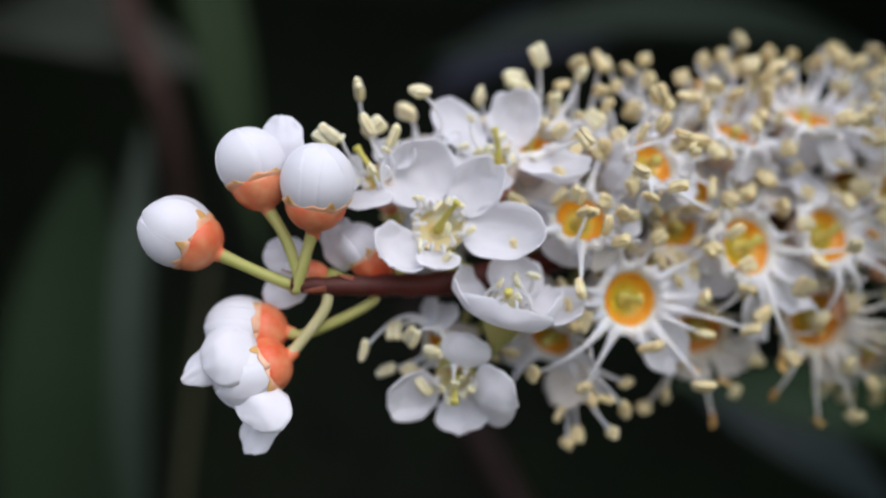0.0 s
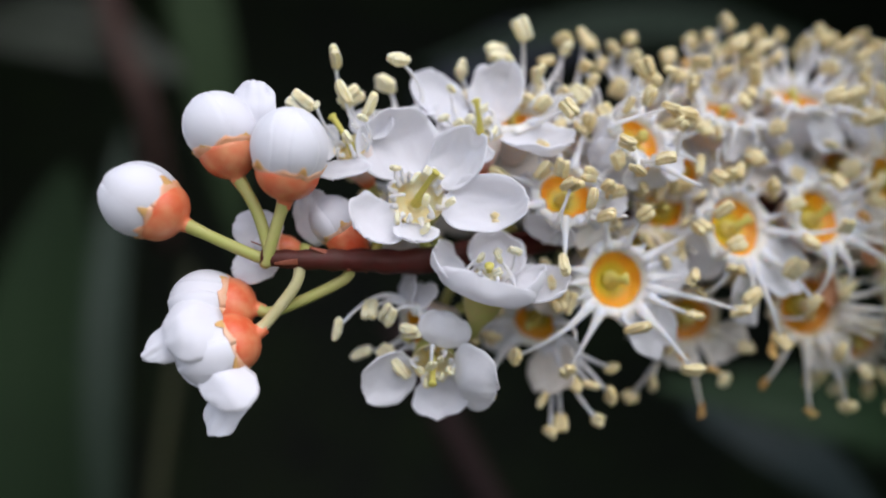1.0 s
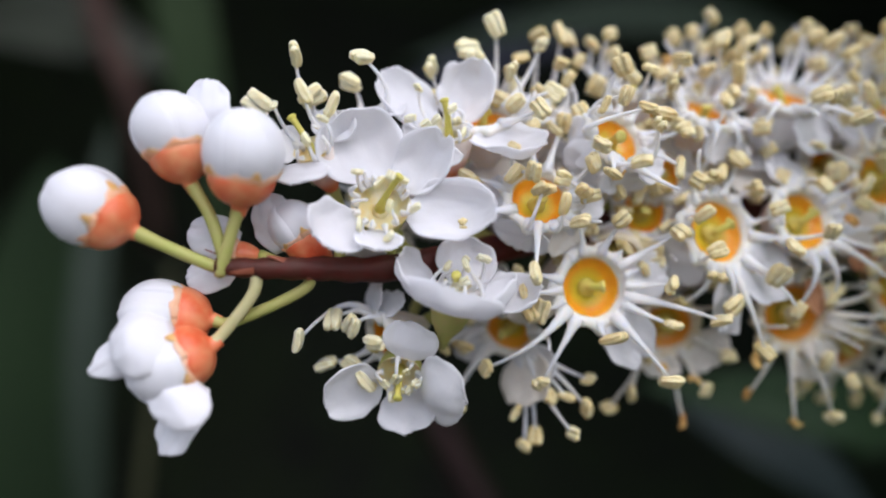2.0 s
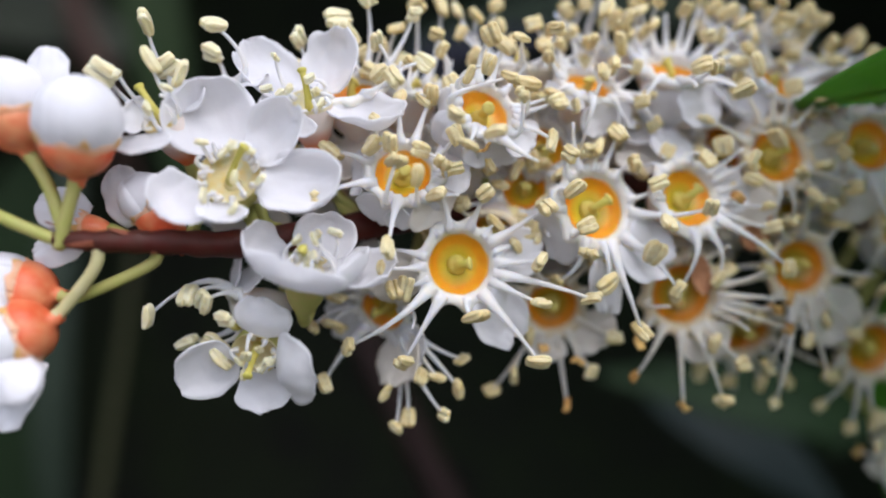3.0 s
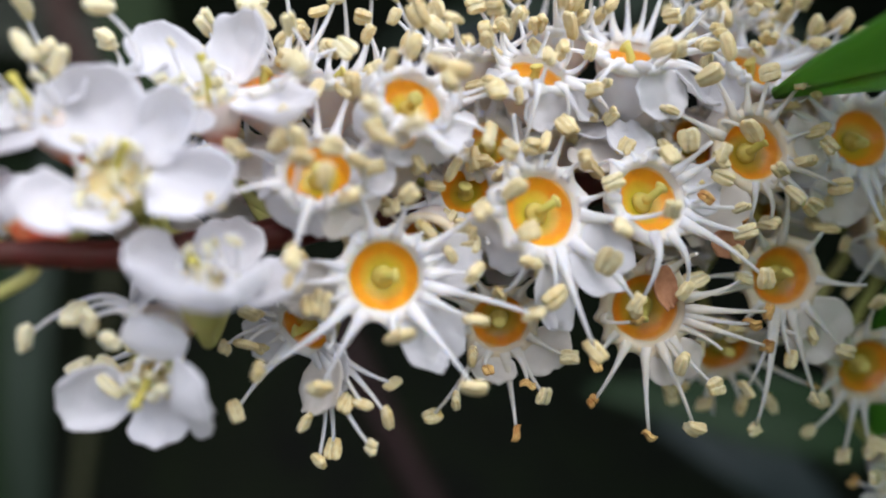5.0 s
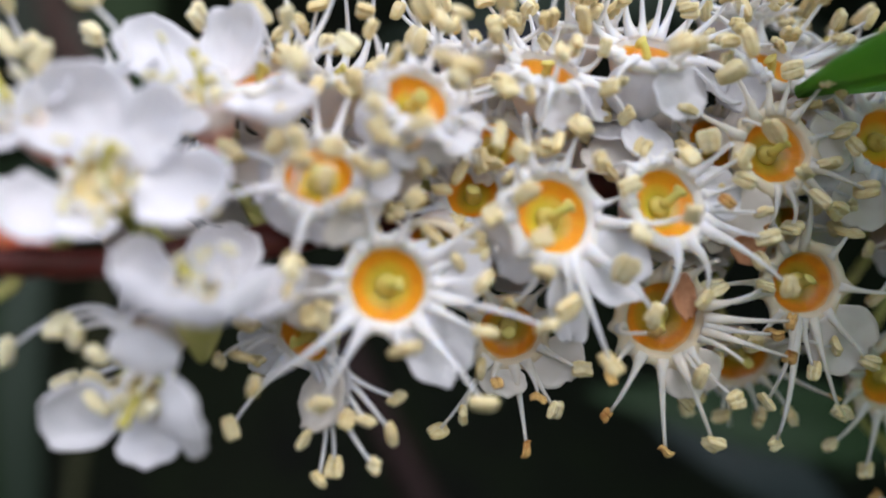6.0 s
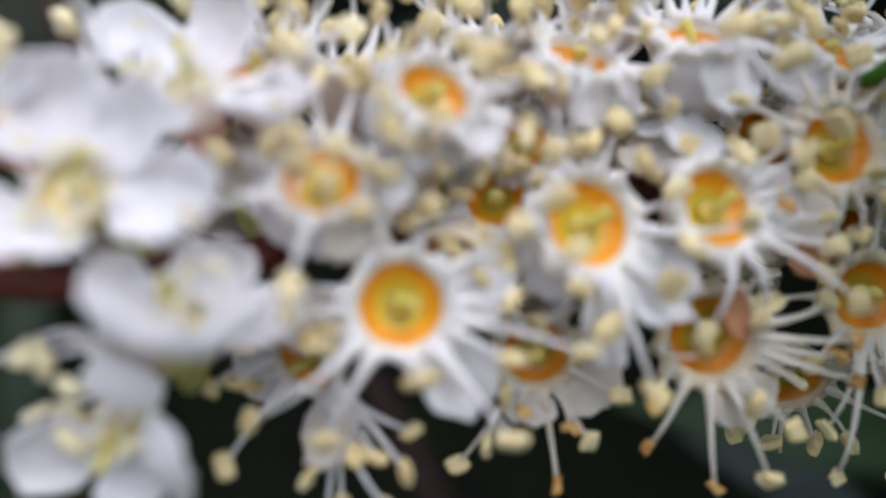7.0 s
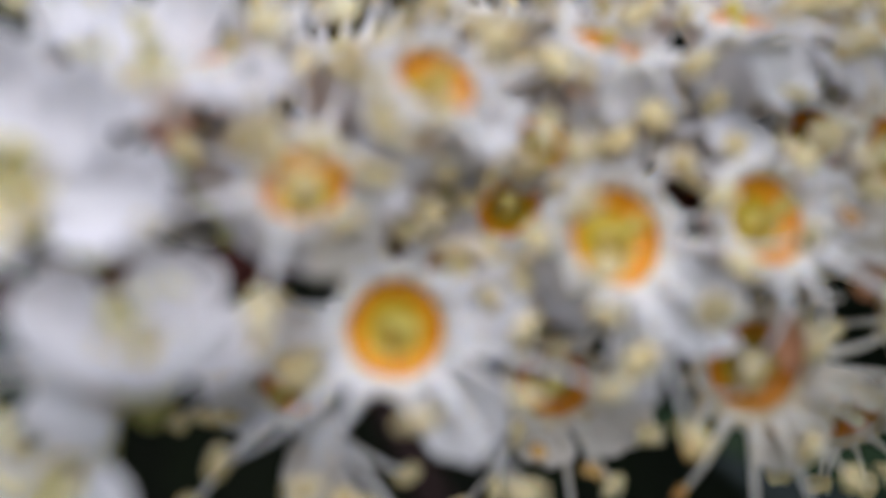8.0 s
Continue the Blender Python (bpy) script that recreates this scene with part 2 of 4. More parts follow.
# ---- setting ----
def build_setting():
    """A hollow shell for the shrub's inside, behind the flowers: blocks light, coloured dark for shade."""
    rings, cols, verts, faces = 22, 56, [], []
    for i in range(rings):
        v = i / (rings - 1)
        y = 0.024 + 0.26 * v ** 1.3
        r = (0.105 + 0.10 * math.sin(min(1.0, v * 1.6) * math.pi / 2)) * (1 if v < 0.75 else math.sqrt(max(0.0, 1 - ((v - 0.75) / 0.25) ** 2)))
        for j in range(cols):
            a = 2 * math.pi * j / cols
            k = 1 + 0.16 * noise.noise((2.2 * math.cos(a), 2.2 * math.sin(a), 5 * v))
            verts.append((1.25 * r * k * math.cos(a), y + 0.01 * noise.noise((a, 3 * v, 7.0)), 0.004 + r * k * math.sin(a) * (2.6 if math.sin(a) > 0 else 3.0)))
    for i in range(rings - 1):
        for j in range(cols):
            k = (j + 1) % cols
            faces.append((i * cols + j, i * cols + k, (i + 1) * cols + k, (i + 1) * cols + j))
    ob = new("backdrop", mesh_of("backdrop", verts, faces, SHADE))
    tagged(ob, "shell for a dense evergreen shrub's inside, its shade put into the colour", "foliage", kind="structure")


build_setting()
# Never in view: added to close the place below and bounce some light up.
ground = new("ground", mesh_of("ground", [Vector((x, y, -0.75)) for x, y in ((-60, -60), (60, -60), (60, 60), (-60, 60))], [(0, 1, 2, 3)], EARTH))
tagged(ground, "unseen earth-coloured ground added below the shrub for bounce light", "ground", kind="structure")

# ---- the flowering spike's stem ----
AXIS = smooth_line([(-19.9, -4.0, 1.15), (-17.6, -3.6, 1.05), (-14.7, -2.8, 1.05), (-11.2, -1.0, 1.1), (-4, 2.6, 2.5), (3.9, 6.0, 4.2),
                    (14, 9.5, 5.5), (32, 14, 7.2), (52, 19, 8.5)], 8)
axis_me = mesh_of("stem", *tube(AXIS, [(0.43 + 0.013 * k) * (1 + 0.08 * math.sin(k * 1.7)) for k in range(len(AXIS))], 14), RACHIS)
spike = tagged(new("flower_spike"), "dark red stem of a flower spike with small brown bracts", "flower spike")
spike.empty_display_size = 0.004
part("stem", axis_me, spike)
bract_rnd = random.Random(3)
for k in range(2, len(AXIS) - 4, 5):
    a = bract_rnd.uniform(0, 6.28)
    grid = []
    for u in range(5):
        row = []
        for v in range(5):
            w = (2 * v / 4 - 1) * (1 - 0.2 * u) * 0.35
            row.append(AXIS[k] + Vector((-0.28 * u, (0.52 + 0.1 * u) * math.cos(a + w), (0.52 + 0.1 * u) * math.sin(a + w))))
        grid.append(row)
    part("bract", mesh_of("bract", *sheet(grid, 0.07), BRACT), spike, "tiny red brown bract")


def on_axis(p):
    """A point of the stem to which a flower at p is joined: a little back from the nearest."""
    k = min(range(len(AXIS)), key=lambda i: (AXIS[i] - Vector(p)).length)
    return AXIS[min(k + 3, len(AXIS) - 1)]


# ---- flower parts ----
def anther_mesh(name, mat, shrunk, seed):
    """Two grooved pollen sacs side by side, joined along the middle."""
    rnd = random.Random(seed)
    pieces = []
    for s in (-1, 1):
        verts, faces, n, m = [], [], 30, 12
        for i in range(m):
            v = math.pi * (0.06 + 0.88 * i / (m - 1))
            for j in range(n):
                a = 2 * math.pi * j / n
                r = math.sin(v) ** 0.5 * (1 - 0.13 * math.cos(a * 5 + 1.0 + seed)) * (1 + 0.22 * noise.noise((1.6 * math.cos(a) + 5 * s, 1.6 * math.sin(a) + seed, 1.3 * v)))
                x = s * 0.17 * (1 + 0.2 * math.cos(2 * v + seed)) + 0.27 * r * math.cos(a) * (0.8 if shrunk else 1.0)
                y = (0.15 if shrunk else 0.25) * r * math.sin(a) + (0.12 * math.sin(3 * v + seed) if shrunk else 0)
                z = -0.62 * math.cos(v) * (1.05 if shrunk else 1.0)
                verts.append(Vector((x + rnd.uniform(-0.006, 0.006), y + 0.06 * math.cos(v * 1.3), z)) * MM)
        for i in range(m - 1):
            for j in range(n):
                k = (j + 1) % n
                faces.append((i * n + j, i * n + k, (i + 1) * n + k, (i + 1) * n + j))
        faces += [tuple(range(n - 1, -1, -1)), tuple((m - 1) * n + j for j in range(n))]
        pieces.append((verts, faces))
    return mesh_of(name, *join(*pieces), mat)


ANTHERS = [anther_mesh("anther", ANTHER, False, k) for k in range(4)]
ANTHERS_YOUNG = [anther_mesh("anther", ANTHER_YOUNG, False, k) for k in range(3)]
ANTHERS_PALE = [anther_mesh("anther", ANTHER_PALE, False, k) for k in range(3)]
ANTHERS_OLD = [anther_mesh("anther", ANTHER_OLD, True, k) for k in range(4)]


def add_stamen(flower, rnd, R, phi, r, h, old, young=False, lost=False, pale=False):
    """A tapered filament from the rim to (phi, r, h), with an anther at its end."""
    c, s = math.cos(phi), math.sin(phi)
    root = Vector((1.24 * R * c, 1.24 * R * s, -0.02)) if not young else Vector((0.95 * R * c, 0.95 * R * s, 0.0))
    tip = Vector((r * c, r * s, h))
    far = (tip - root).length
    out = Vector((c, s, 0.35))
    mid = root + out * far * 0.45 + Vector((rnd.uniform(-0.12, 0.12), rnd.uniform(-0.12, 0.12), rnd.uniform(-0.1, 0.2))) * far
    steps = 7
    line = bend(root - Vector((0.25 * c, 0.25 * s, 0.1)), mid, tip, steps)
    fat = 0.2 if young else min(0.3, 0.155 + 0.045 * far) * (0.8 if old >= 0.2 else 1.0)
    radii = [0.09 + (fat - 0.09) * (1 - k / steps) ** 1.7 + (0.0 if young else 0.14 * max(0.0, 1 - 2.6 * k / steps) ** 1.5) for k in range(steps + 1)]
    ob = part("stamen", mesh_of("stamen", *tube(line, radii, 7), FILAMENT_AGED if old >= 0.2 else FILAMENT), flower)
    if lost:
        return
    worn = rnd.random() < max(0.025, 0.5 * old)
    me = rnd.choice(ANTHERS_OLD if worn else ANTHERS_YOUNG if young else ANTHERS_PALE if pale else ANTHERS)
    d = (line[-1] - line[-2]).normalized()
    q = d.to_track_quat("Z", "Y") @ Euler((rnd.uniform(-1.2, 1.2), rnd.uniform(-1.2, 1.2), rnd.uniform(0, 6.3))).to_quaternion()
    size = rnd.uniform(0.86, 1.16) * (0.56 if young else 0.76 if worn else 1.2 if pale else 1.0)
    part("anther", me, ob, "dry tan anther" if worn else "pale yellow anther", Matrix.LocRotScale((tip + d * 0.2) * MM, q, (size * rnd.uniform(0.8, 1.1), size * rnd.uniform(0.85, 1.15), size * rnd.uniform(0.78, 1.08))))


def petal_mesh(rnd, root, tip, width, cup, normal, frill=0.11, mat=None, lip=0.0, claw=0.42):
    """A round thin petal from root to tip (mm), hollow towards normal."""
    root, tip, normal = Vector(root), Vector(tip), Vector(normal).normalized()
    along = tip - root
    length = along.length
    d = along.normalized()
    side = d.cross(normal).normalized()
    nv = side.cross(d).normalized()
    rows, cols, grid = 18, 17, []
    ph = rnd.uniform(0, 6)
    for i in range(rows):
        s = i / (rows - 1)
        s = 0.5 - 0.5 * math.cos(math.pi * s) if claw < 0.4 else 1 - (1 - s) ** 1.7
        half = 0.5 * width * max(claw * (1 - 0.3 * s) if s < 0.5 else 0.02, max(0.0, 1 - abs(2 * s - 1) ** 2.3) ** 0.5)
        half *= 1 + 0.1 * noise.noise((4 * s, ph, 3.0))
        line = []
        for j in range(cols):
            v = 2 * j / (cols - 1) - 1
            x = v * 2 * half / width
            out = math.hypot(x, 2 * s - 1)
            edge = 0.3 + 0.7 * min(1.0, out) ** 2
            wob = edge * frill * length * (0.45 * math.sin(4 * x + ph + 3 * s) + 0.3 * math.sin(9 * x - ph) + 0.35 * noise.noise((5 * x + ph, 6 * s, ph)) + 0.3 * noise.noise((11 * x + ph, 12 * s, ph))) * s * s
            dip = cup * length * 0.55 * (out * out - 1) * (0.75 + 0.25 * s)
            notch = 0.8 * frill * length * noise.noise((2.6 * x + 7 * ph, ph, 1.0)) * max(0.0, s - 0.4) / 0.6
            p = root + d * (s * length + 0.5 * wob + notch) + side * v * half + nv * (dip + wob + 0.06 * length * noise.noise((1.8 * x + ph, 3.4 * s, ph)) + 0.02 * length * noise.noise((6 * x, 7 * s, ph)))
            p += nv * lip * length * max(0.0, math.hypot(x, max(0.0, 2 * s - 1)) - 0.6) ** 2
            line.append(p)
        grid.append(line)
    v, f = sheet(grid, 0.09)
    return mesh_of("petal", v, f, mat or PETAL)


def make_cup(flower, R, young, skin, old=0.0):
    q = 0.82 if young else 1.0
    outer = [(q * r, z) for r, z in ((1.24 * R, -0.06), (1.26 * R, -0.3), (1.15 * R, -1.0), (0.92 * R, -1.9), (0.5 * R, -2.7), (0.3 * R, -3.2))]
    part("cup", mesh_of("cup", *lathe(outer, 28), skin), flower)
    k = 0.6 if young else 0.72
    inner = [*([(1.04 * R, 0.14), (1.0 * R, 0.0)] if young else [(1.07 * R, -0.08), (1.0 * R, -0.2)]), (0.95 * R, -0.4 * k), (0.84 * R, -0.85 * k), (0.6 * R, -1.2 * k), (0.25 * R, -1.4 * k), (0.02, -1.42 * k)]
    part("nectar_lining", mesh_of("nectar_lining", *lathe(inner, 28), CUP_FRESH if young else CUP_AGED if old >= 0.2 else CUP_IN), flower, "cream lining of the cup" if young else "orange lining of the cup")


def make_rim(flower, R, old, roots):
    """The cup's pale edge, drawn out into a small web at the foot of every stamen."""
    ring = [(0.94 * R, -0.3), (1.0 * R, -0.05), (1.08 * R, 0.05), (1.18 * R, 0.07), (1.27 * R, 0.0), (1.32 * R, -0.14), (1.3 * R, -0.34), (1.18 * R, -0.62)]
    uneven = (0.012, 0.012, 0.008, 0.006, 0.015, 0.03, 0.02, 0.0)
    web = (0.0, 0.0, 0.0, 0.03, 0.10, 0.16, 0.09, 0.0)

    def wave(a, k):
        near = max([math.exp(-(math.remainder(a - b, 2 * math.pi) / 0.14) ** 2) for b in roots] or [0.0])
        return 1 + web[k] * near + uneven[k] * (math.sin(5 * a + 2 * math.cos(a + R * 50)) + 0.7 * math.sin(11 * a + R * 77)) + 0.012 * math.sin(3 * a + R * 9)

    part("rim", mesh_of("rim", *lathe(ring, 110, wave), RIM_AGED if old >= 0.2 else RIM), flower, "cream white rim")


STYLE_LEAN = {1: (0.5, 0.05), 2: (0.7, 0.4), 3: (0.55, 0.5), 27: (0.9, 0.8), 29: (-0.3, 0.6), 32: (-0.9, 0.8)}


def make_pistil(flower, R, rnd, height, young, lean=None):
    ovary = [(0.02, -1.02), (0.26 * R, -1.0), (0.32 * R, -0.9), (0.26 * R, -0.66), (0.22, -0.46), (0.12, -0.38)]
    part("ovary", mesh_of("ovary", *lathe(ovary, 16), CUP_FRESH if young else GREEN), flower, "cream ovary" if young else "green ovary")
    tip = Vector((rnd.uniform(-0.6, 0.6), rnd.uniform(-0.6, 0.6), height))
    if lean:
        tip.x, tip.y = lean
    line = bend((0, 0, -0.6), (tip.x * 0.2, tip.y * 0.2, height * 0.5), tip, 6)
    style = part("style", mesh_of("style", *tube(line, [q * (0.95 if young else 1.0) for q in ((0.34, 0.27, 0.21, 0.18, 0.17, 0.18, 0.21) if young else (0.3, 0.26, 0.23, 0.22, 0.23, 0.24, 0.26))], 8), GREEN), flower)
    head = [(0.02, 0.1), (0.24, 0.1), (0.38, 0.02), (0.34, -0.1), (0.2, -0.2)]
    m = Matrix.LocRotScale(tip * MM, (line[-1] - line[-2]).to_track_quat("Z", "Y"), None)
    part("stigma", mesh_of("stigma", *lathe([(r * (0.7 if young else 1.0), z) for r, z in head], 14), GREEN if young else STIGMA), style, "round yellow stigma", m)


def make_stalk(flower, at, B, R, stem=None):
    """The short stalk from the cup's base to the main stem, in the flower's own frame."""
    inv = B.transposed()
    base = Vector((0, 0, -3.1))
    if stem:
        goal = [inv @ (Vector(p) - Vector(at)) for p in stem]
    else:
        foot = inv @ (on_axis(at) - Vector(at))
        goal = [base + Vector((0, 0, -0.25)) * (foot - base).length + (foot - base) * 0.2, foot]
    line = smooth_line([base + Vector((0, 0, 0.3)), *goal], 6)
    part("stalk", mesh_of("stalk", *tube(line, [0.42 - 0.1 * min(1, k / 4) for k in range(len(line))], 9), STALK), flower, "thin green stalk")


PLACES = []
FRESH_WIDE = 2.0  # a fresh flower's petals also keep other flowers' parts off
BLOOMS = []


def covers_cup(p, own, margin=1.35):
    """Whether a point (mm) would lie in the open cup of another flower."""
    for at, n, R in PLACES:
        v = Vector(p) - at
        h = v.dot(n)
        if (at - Vector(own)).length > 0.01 and -1.9 < h < 3.0 and (v - n * h).length < margin * R:
            return True
    return False


def petal_clear(at, B, a, r, h, margin):
    """Whether a petal towards (a, r, h) would leave other flowers' cups open."""
    for da, k in ((0, 1.0), (0, 0.75), (0.5, 0.85), (-0.5, 0.85), (0.35, 1.0), (-0.35, 1.0), (0.6, 0.6), (-0.6, 0.6)):
        if covers_cup(Vector(at) + B @ Vector((k * r * math.cos(a + da), k * r * math.sin(a + da), h)), at, margin):
            return False
    return True


def open_flower(name, label, at, face, R, seed, rand, stamens, petals, old, curl, height, skin=""):
    rnd = random.Random(seed)
    flower = new(name)
    flower.empty_display_size = 0.002
    B = frame_of(face)
    flower.matrix_world = Matrix.Translation(Vector(at) * MM) @ B.to_4x4()
    tagged(flower, label, "flower", "flowers of the spike")
    make_cup(flower, R, curl < 1, {"coral": CORAL_CUP, "lime": CUP_LIME}.get(skin, CUP_OUT), old)
    make_pistil(flower, R, rnd, height, curl < 1, STYLE_LEAN.get(seed))
    make_stalk(flower, at, B, R)
    taken = [radians(p) for p, *_ in stamens]
    for phi, r, h in stamens:
        add_stamen(flower, rnd, R, radians(phi), r if curl < 1 or h > 0.9 else max(r, 1.25 * R), h, old, curl < 1 and r < 1.7 * R, pale=at[0] < -5)
    for k in range(max(min(rand, 6), (16 if old < 0.2 else 13) - len(stamens)) if curl == 1 and rand else rand):
        tries = [rnd.uniform(0, 2 * math.pi) for _ in range(8)]
        phi = max(tries, key=lambda a: min([abs(math.remainder(a - b, 2 * math.pi)) for b in taken] or [9]))
        taken.append(phi)
        if curl == 1:
            r, h = R * rnd.uniform(1.9, 3.0), rnd.uniform(0.2, 2.0)
            if covers_cup(Vector(at) + B @ Vector((r * math.cos(phi), r * math.sin(phi), h)), at, 1.2):
                r, h = R * 1.7, 1.2
            if not covers_cup(Vector(at) + B @ Vector((r * math.cos(phi), r * math.sin(phi), h)), at, 1.2):
                add_stamen(flower, rnd, R, phi, r, h, old, lost=rnd.random() < 0.28)
        else:
            add_stamen(flower, rnd, R, phi, R * rnd.uniform(0.45, 1.2), rnd.uniform(0.3, 1.3), old, True, rnd.random() < 0.5)
    if curl == 1:
        make_rim(flower, R, old, taken)
    for phi, r, h, width, cup in petals:
        a = radians(phi)
        c, s = math.cos(a), math.sin(a)
        q = 1.15 if curl == 1 else 0.95
        me = petal_mesh(rnd, (q * R * c, q * R * s, -0.1), (r * c, r * s, h), width, cup, (-0.25 * c, -0.25 * s, 1), frill=0.11 if curl == 1 else 0.08, claw=0.42 if curl == 1 else 0.34, mat=PETAL if curl < 1 or rnd.random() < (0.9 if old < 0.2 else 0.45) else PALE, lip=0.0 if curl == 1 else 0.6)
        part("petal", me, flower)
    if curl == 1 and rand:
        start = rnd.uniform(0, 1.2)
        given = [radians(p[0]) for p in petals]
        for k in range(5):
            a = start + k * 1.2566 + rnd.uniform(-0.2, 0.2)
            r, h = rnd.uniform(2.6, 3.2) * R, rnd.uniform(-1.4, -0.3)
            if rnd.random() > (0.85 if old < 0.2 else 0.25 if old < 0.9 else 0.0):
                continue
            spot = Vector(at) + B @ Vector((r * math.cos(a), r * math.sin(a), h))
            if min([abs(math.remainder(a - g, 2 * math.pi)) for g in given] or [9]) < 0.5 or min((spot - q).length for q in AXIS) > 7.8 or not petal_clear(at, B, a, r, h, 1.3):
                continue
            c, s = math.cos(a), math.sin(a)
            # more cream behind the rim: warm light between flowers is put into the colour
            me = petal_mesh(rnd, (1.25 * R * c, 1.25 * R * s, -0.3), (r * c, r * s, h), rnd.uniform(3.2, 4.2), rnd.uniform(0.05, 0.2), (-0.25 * c, -0.25 * s, 1), mat=PETAL if rnd.random() < (0.5 if old < 0.2 else 0.25) else PALE)
            part("petal", me, flower)
        for k in range(6):
            a = start + 0.6 + k * 1.0472 + rnd.uniform(-0.2, 0.2)
            r, h = rnd.uniform(2.5, 3.1) * R, rnd.uniform(-2.9, -2.1)
            if rnd.random() > (0.8 if old < 0.2 else 0.4 if old < 0.9 else 0.0):
                continue
            spot = Vector(at) + B @ Vector((r * math.cos(a), r * math.sin(a), h))
            if min((spot - q).length for q in AXIS) > 6.6 or min((spot - q).length for q in AXIS) < 2.0 or not petal_clear(at, B, a, r, h, 1.35):
                continue
            c, s = math.cos(a), math.sin(a)
            # deepest petals nearly all cream, again colour in place of warm scattered light
            me = petal_mesh(rnd, (1.2 * R * c, 1.2 * R * s, -1.2), (r * c, r * s, h), rnd.uniform(3.8, 4.8), rnd.uniform(0.0, 0.15), (-0.25 * c, -0.25 * s, 1), mat=PETAL if rnd.random() < (0.3 if old < 0.2 else 0.1) else PALE)
            part("petal", me, flower)
    return flower


def bloom(*spec):
    """Keeps a flower's description until all are known."""
    BLOOMS.append(spec)
    PLACES.append((Vector(spec[2]), Vector(spec[3]).normalized(), spec[4] * (1 if spec[10] == 1 else FRESH_WIDE)))


def blossom(at, face, R, seed, rand, stamens, petals, old=0.0, skin=""):
    """An open flower past its best: orange cup, long white stamens, few petals left."""
    label = "open white flower with an orange cup and drying stamens" if old > 0.4 else "open white flower with an orange cup and long stamens"
    return bloom("flower", label, at, face, R, seed, rand, stamens, petals, old, 1.0, 0.2, skin)


def fresh(at, face, R, seed, rand, stamens, petals, old=0.0, curl=0.75, skin="lime"):
    """A newly opened flower with hollow round petals and bent-in stamens."""
    return bloom("flower", "freshly opened white flower with cupped petals", at, face, R, seed, rand, stamens, petals, old, curl, 1.6, skin)


def bud(base, tip, r, seed, stem, loose=()):
    """A closed white bud: coral base, brown sepals, overlapping petals; loose: petals that have come open (tip from the base, width, hollow)."""
    rnd = random.Random(100 + seed)
    axis = Vector(tip) - Vector(base)
    length = axis.length
    B = frame_of(axis)
    ob = new("flower_bud")
    ob.empty_display_size = 0.002
    ob.matrix_world = Matrix.Translation(Vector(base) * MM) @ B.to_4x4()
    tagged(ob, "half-open white bud with a coral red base" if loose else "round white bud with a coral red base", "bud", "buds at the tip")
    centre = max(1.5, length - r * 1.02)

    def hug(z):
        return math.sqrt(max(0.04, r * r - (centre - z) ** 2))

    top = centre - 0.58 * r
    brim = hug(top) + 0.06
    low = [(0.15 * r, -0.75), (0.18 * r, -0.52), (0.22 * r, -0.36)]
    for k in range(9):
        z = -0.25 + (top + 0.25) * k / 8
        low.append((max(hug(z) + 0.06, brim * math.sqrt(max(0.07, 1 - ((top - z) / (top + 0.3)) ** 2))), z))
    low.append((hug(top + 0.08) - 0.1, top + 0.08))
    part("cup", mesh_of("cup", *lathe(low, 28, lambda a, k: 1 + 0.03 * math.sin(2.5 * a + seed) * (k > 2)), CORAL), ob, "glossy coral red base")
    ring = []
    for u in range(5):
        row = []
        for v in range(41):
            a = 2 * math.pi * v / 40
            ragged = 0.35 + 0.7 * noise.noise((2.2 * math.cos(a), 2.2 * math.sin(a), seed)) + 0.35 * noise.noise((6 * math.cos(a), 6 * math.sin(a), seed))
            z = top - 0.28 - 0.2 * noise.noise((3 * math.cos(a), 3 * math.sin(a), seed + 5)) + (0.3 + 0.4 * max(0.0, ragged)) * u / 4
            rr = hug(max(z, top - 0.15)) + 0.12 - 0.05 * (u in (0, 4))
            row.append(Vector((rr * math.cos(a), rr * math.sin(a), z)))
        ring.append(row)
    part("collar", mesh_of("collar", *sheet(ring, -0.03), COLLAR), ob, "ragged blush edge of the base")
    inv = B.transposed()
    goal = [inv @ (Vector(p) - Vector(base)) for p in (*stem, min(AXIS, key=lambda q: (q - Vector(stem[-1])).length))]
    line = smooth_line([Vector((0, 0, -0.2)), *goal], 7)
    part("stalk", mesh_of("stalk", *tube(line, [0.4 - 0.08 * min(1, j / 4) for j in range(len(line))], 9), STALK_PALE if seed == 5 else STALK), ob, "pale cream stalk" if seed == 5 else "yellow green stalk")
    n = 4 if loose else 5
    for i in range(n):
        a0 = 2 * math.pi * i / n + 0.4 + seed
        grid = []
        for u in range(11):
            th = math.pi * (0.80 - 0.80 * u / 10)
            row = []
            for v in range(11):
                w = 2 * v / 10 - 1
                a = a0 + w * (1.05 if n == 5 else 1.2) * (0.55 + 0.5 * math.sin(th))
                rr = r * (1.0 + 0.003 * i + (0.02 if loose else 0.006) * w) * (1 + 0.012 * math.sin(4 * w + seed) + (0.010 * math.sin(13 * w + 2 * i) * math.sin(th) if loose else 0) + 0.03 * noise.noise((1.3 * math.cos(a), 1.3 * math.sin(a), seed + 1.1 * th)))
                row.append(Vector((rr * math.sin(th) * math.cos(a), rr * math.sin(th) * math.sin(a), centre + rr * math.cos(th) * 1.04)))
            grid.append(row)
        part("petal", mesh_of("petal", *sheet(grid, -0.07 if loose else -0.03), BUD_PETAL), ob)
    for i in range(5):
        a0 = 2 * math.pi * i / 5 + 0.9 * seed + rnd.uniform(-0.2, 0.2)
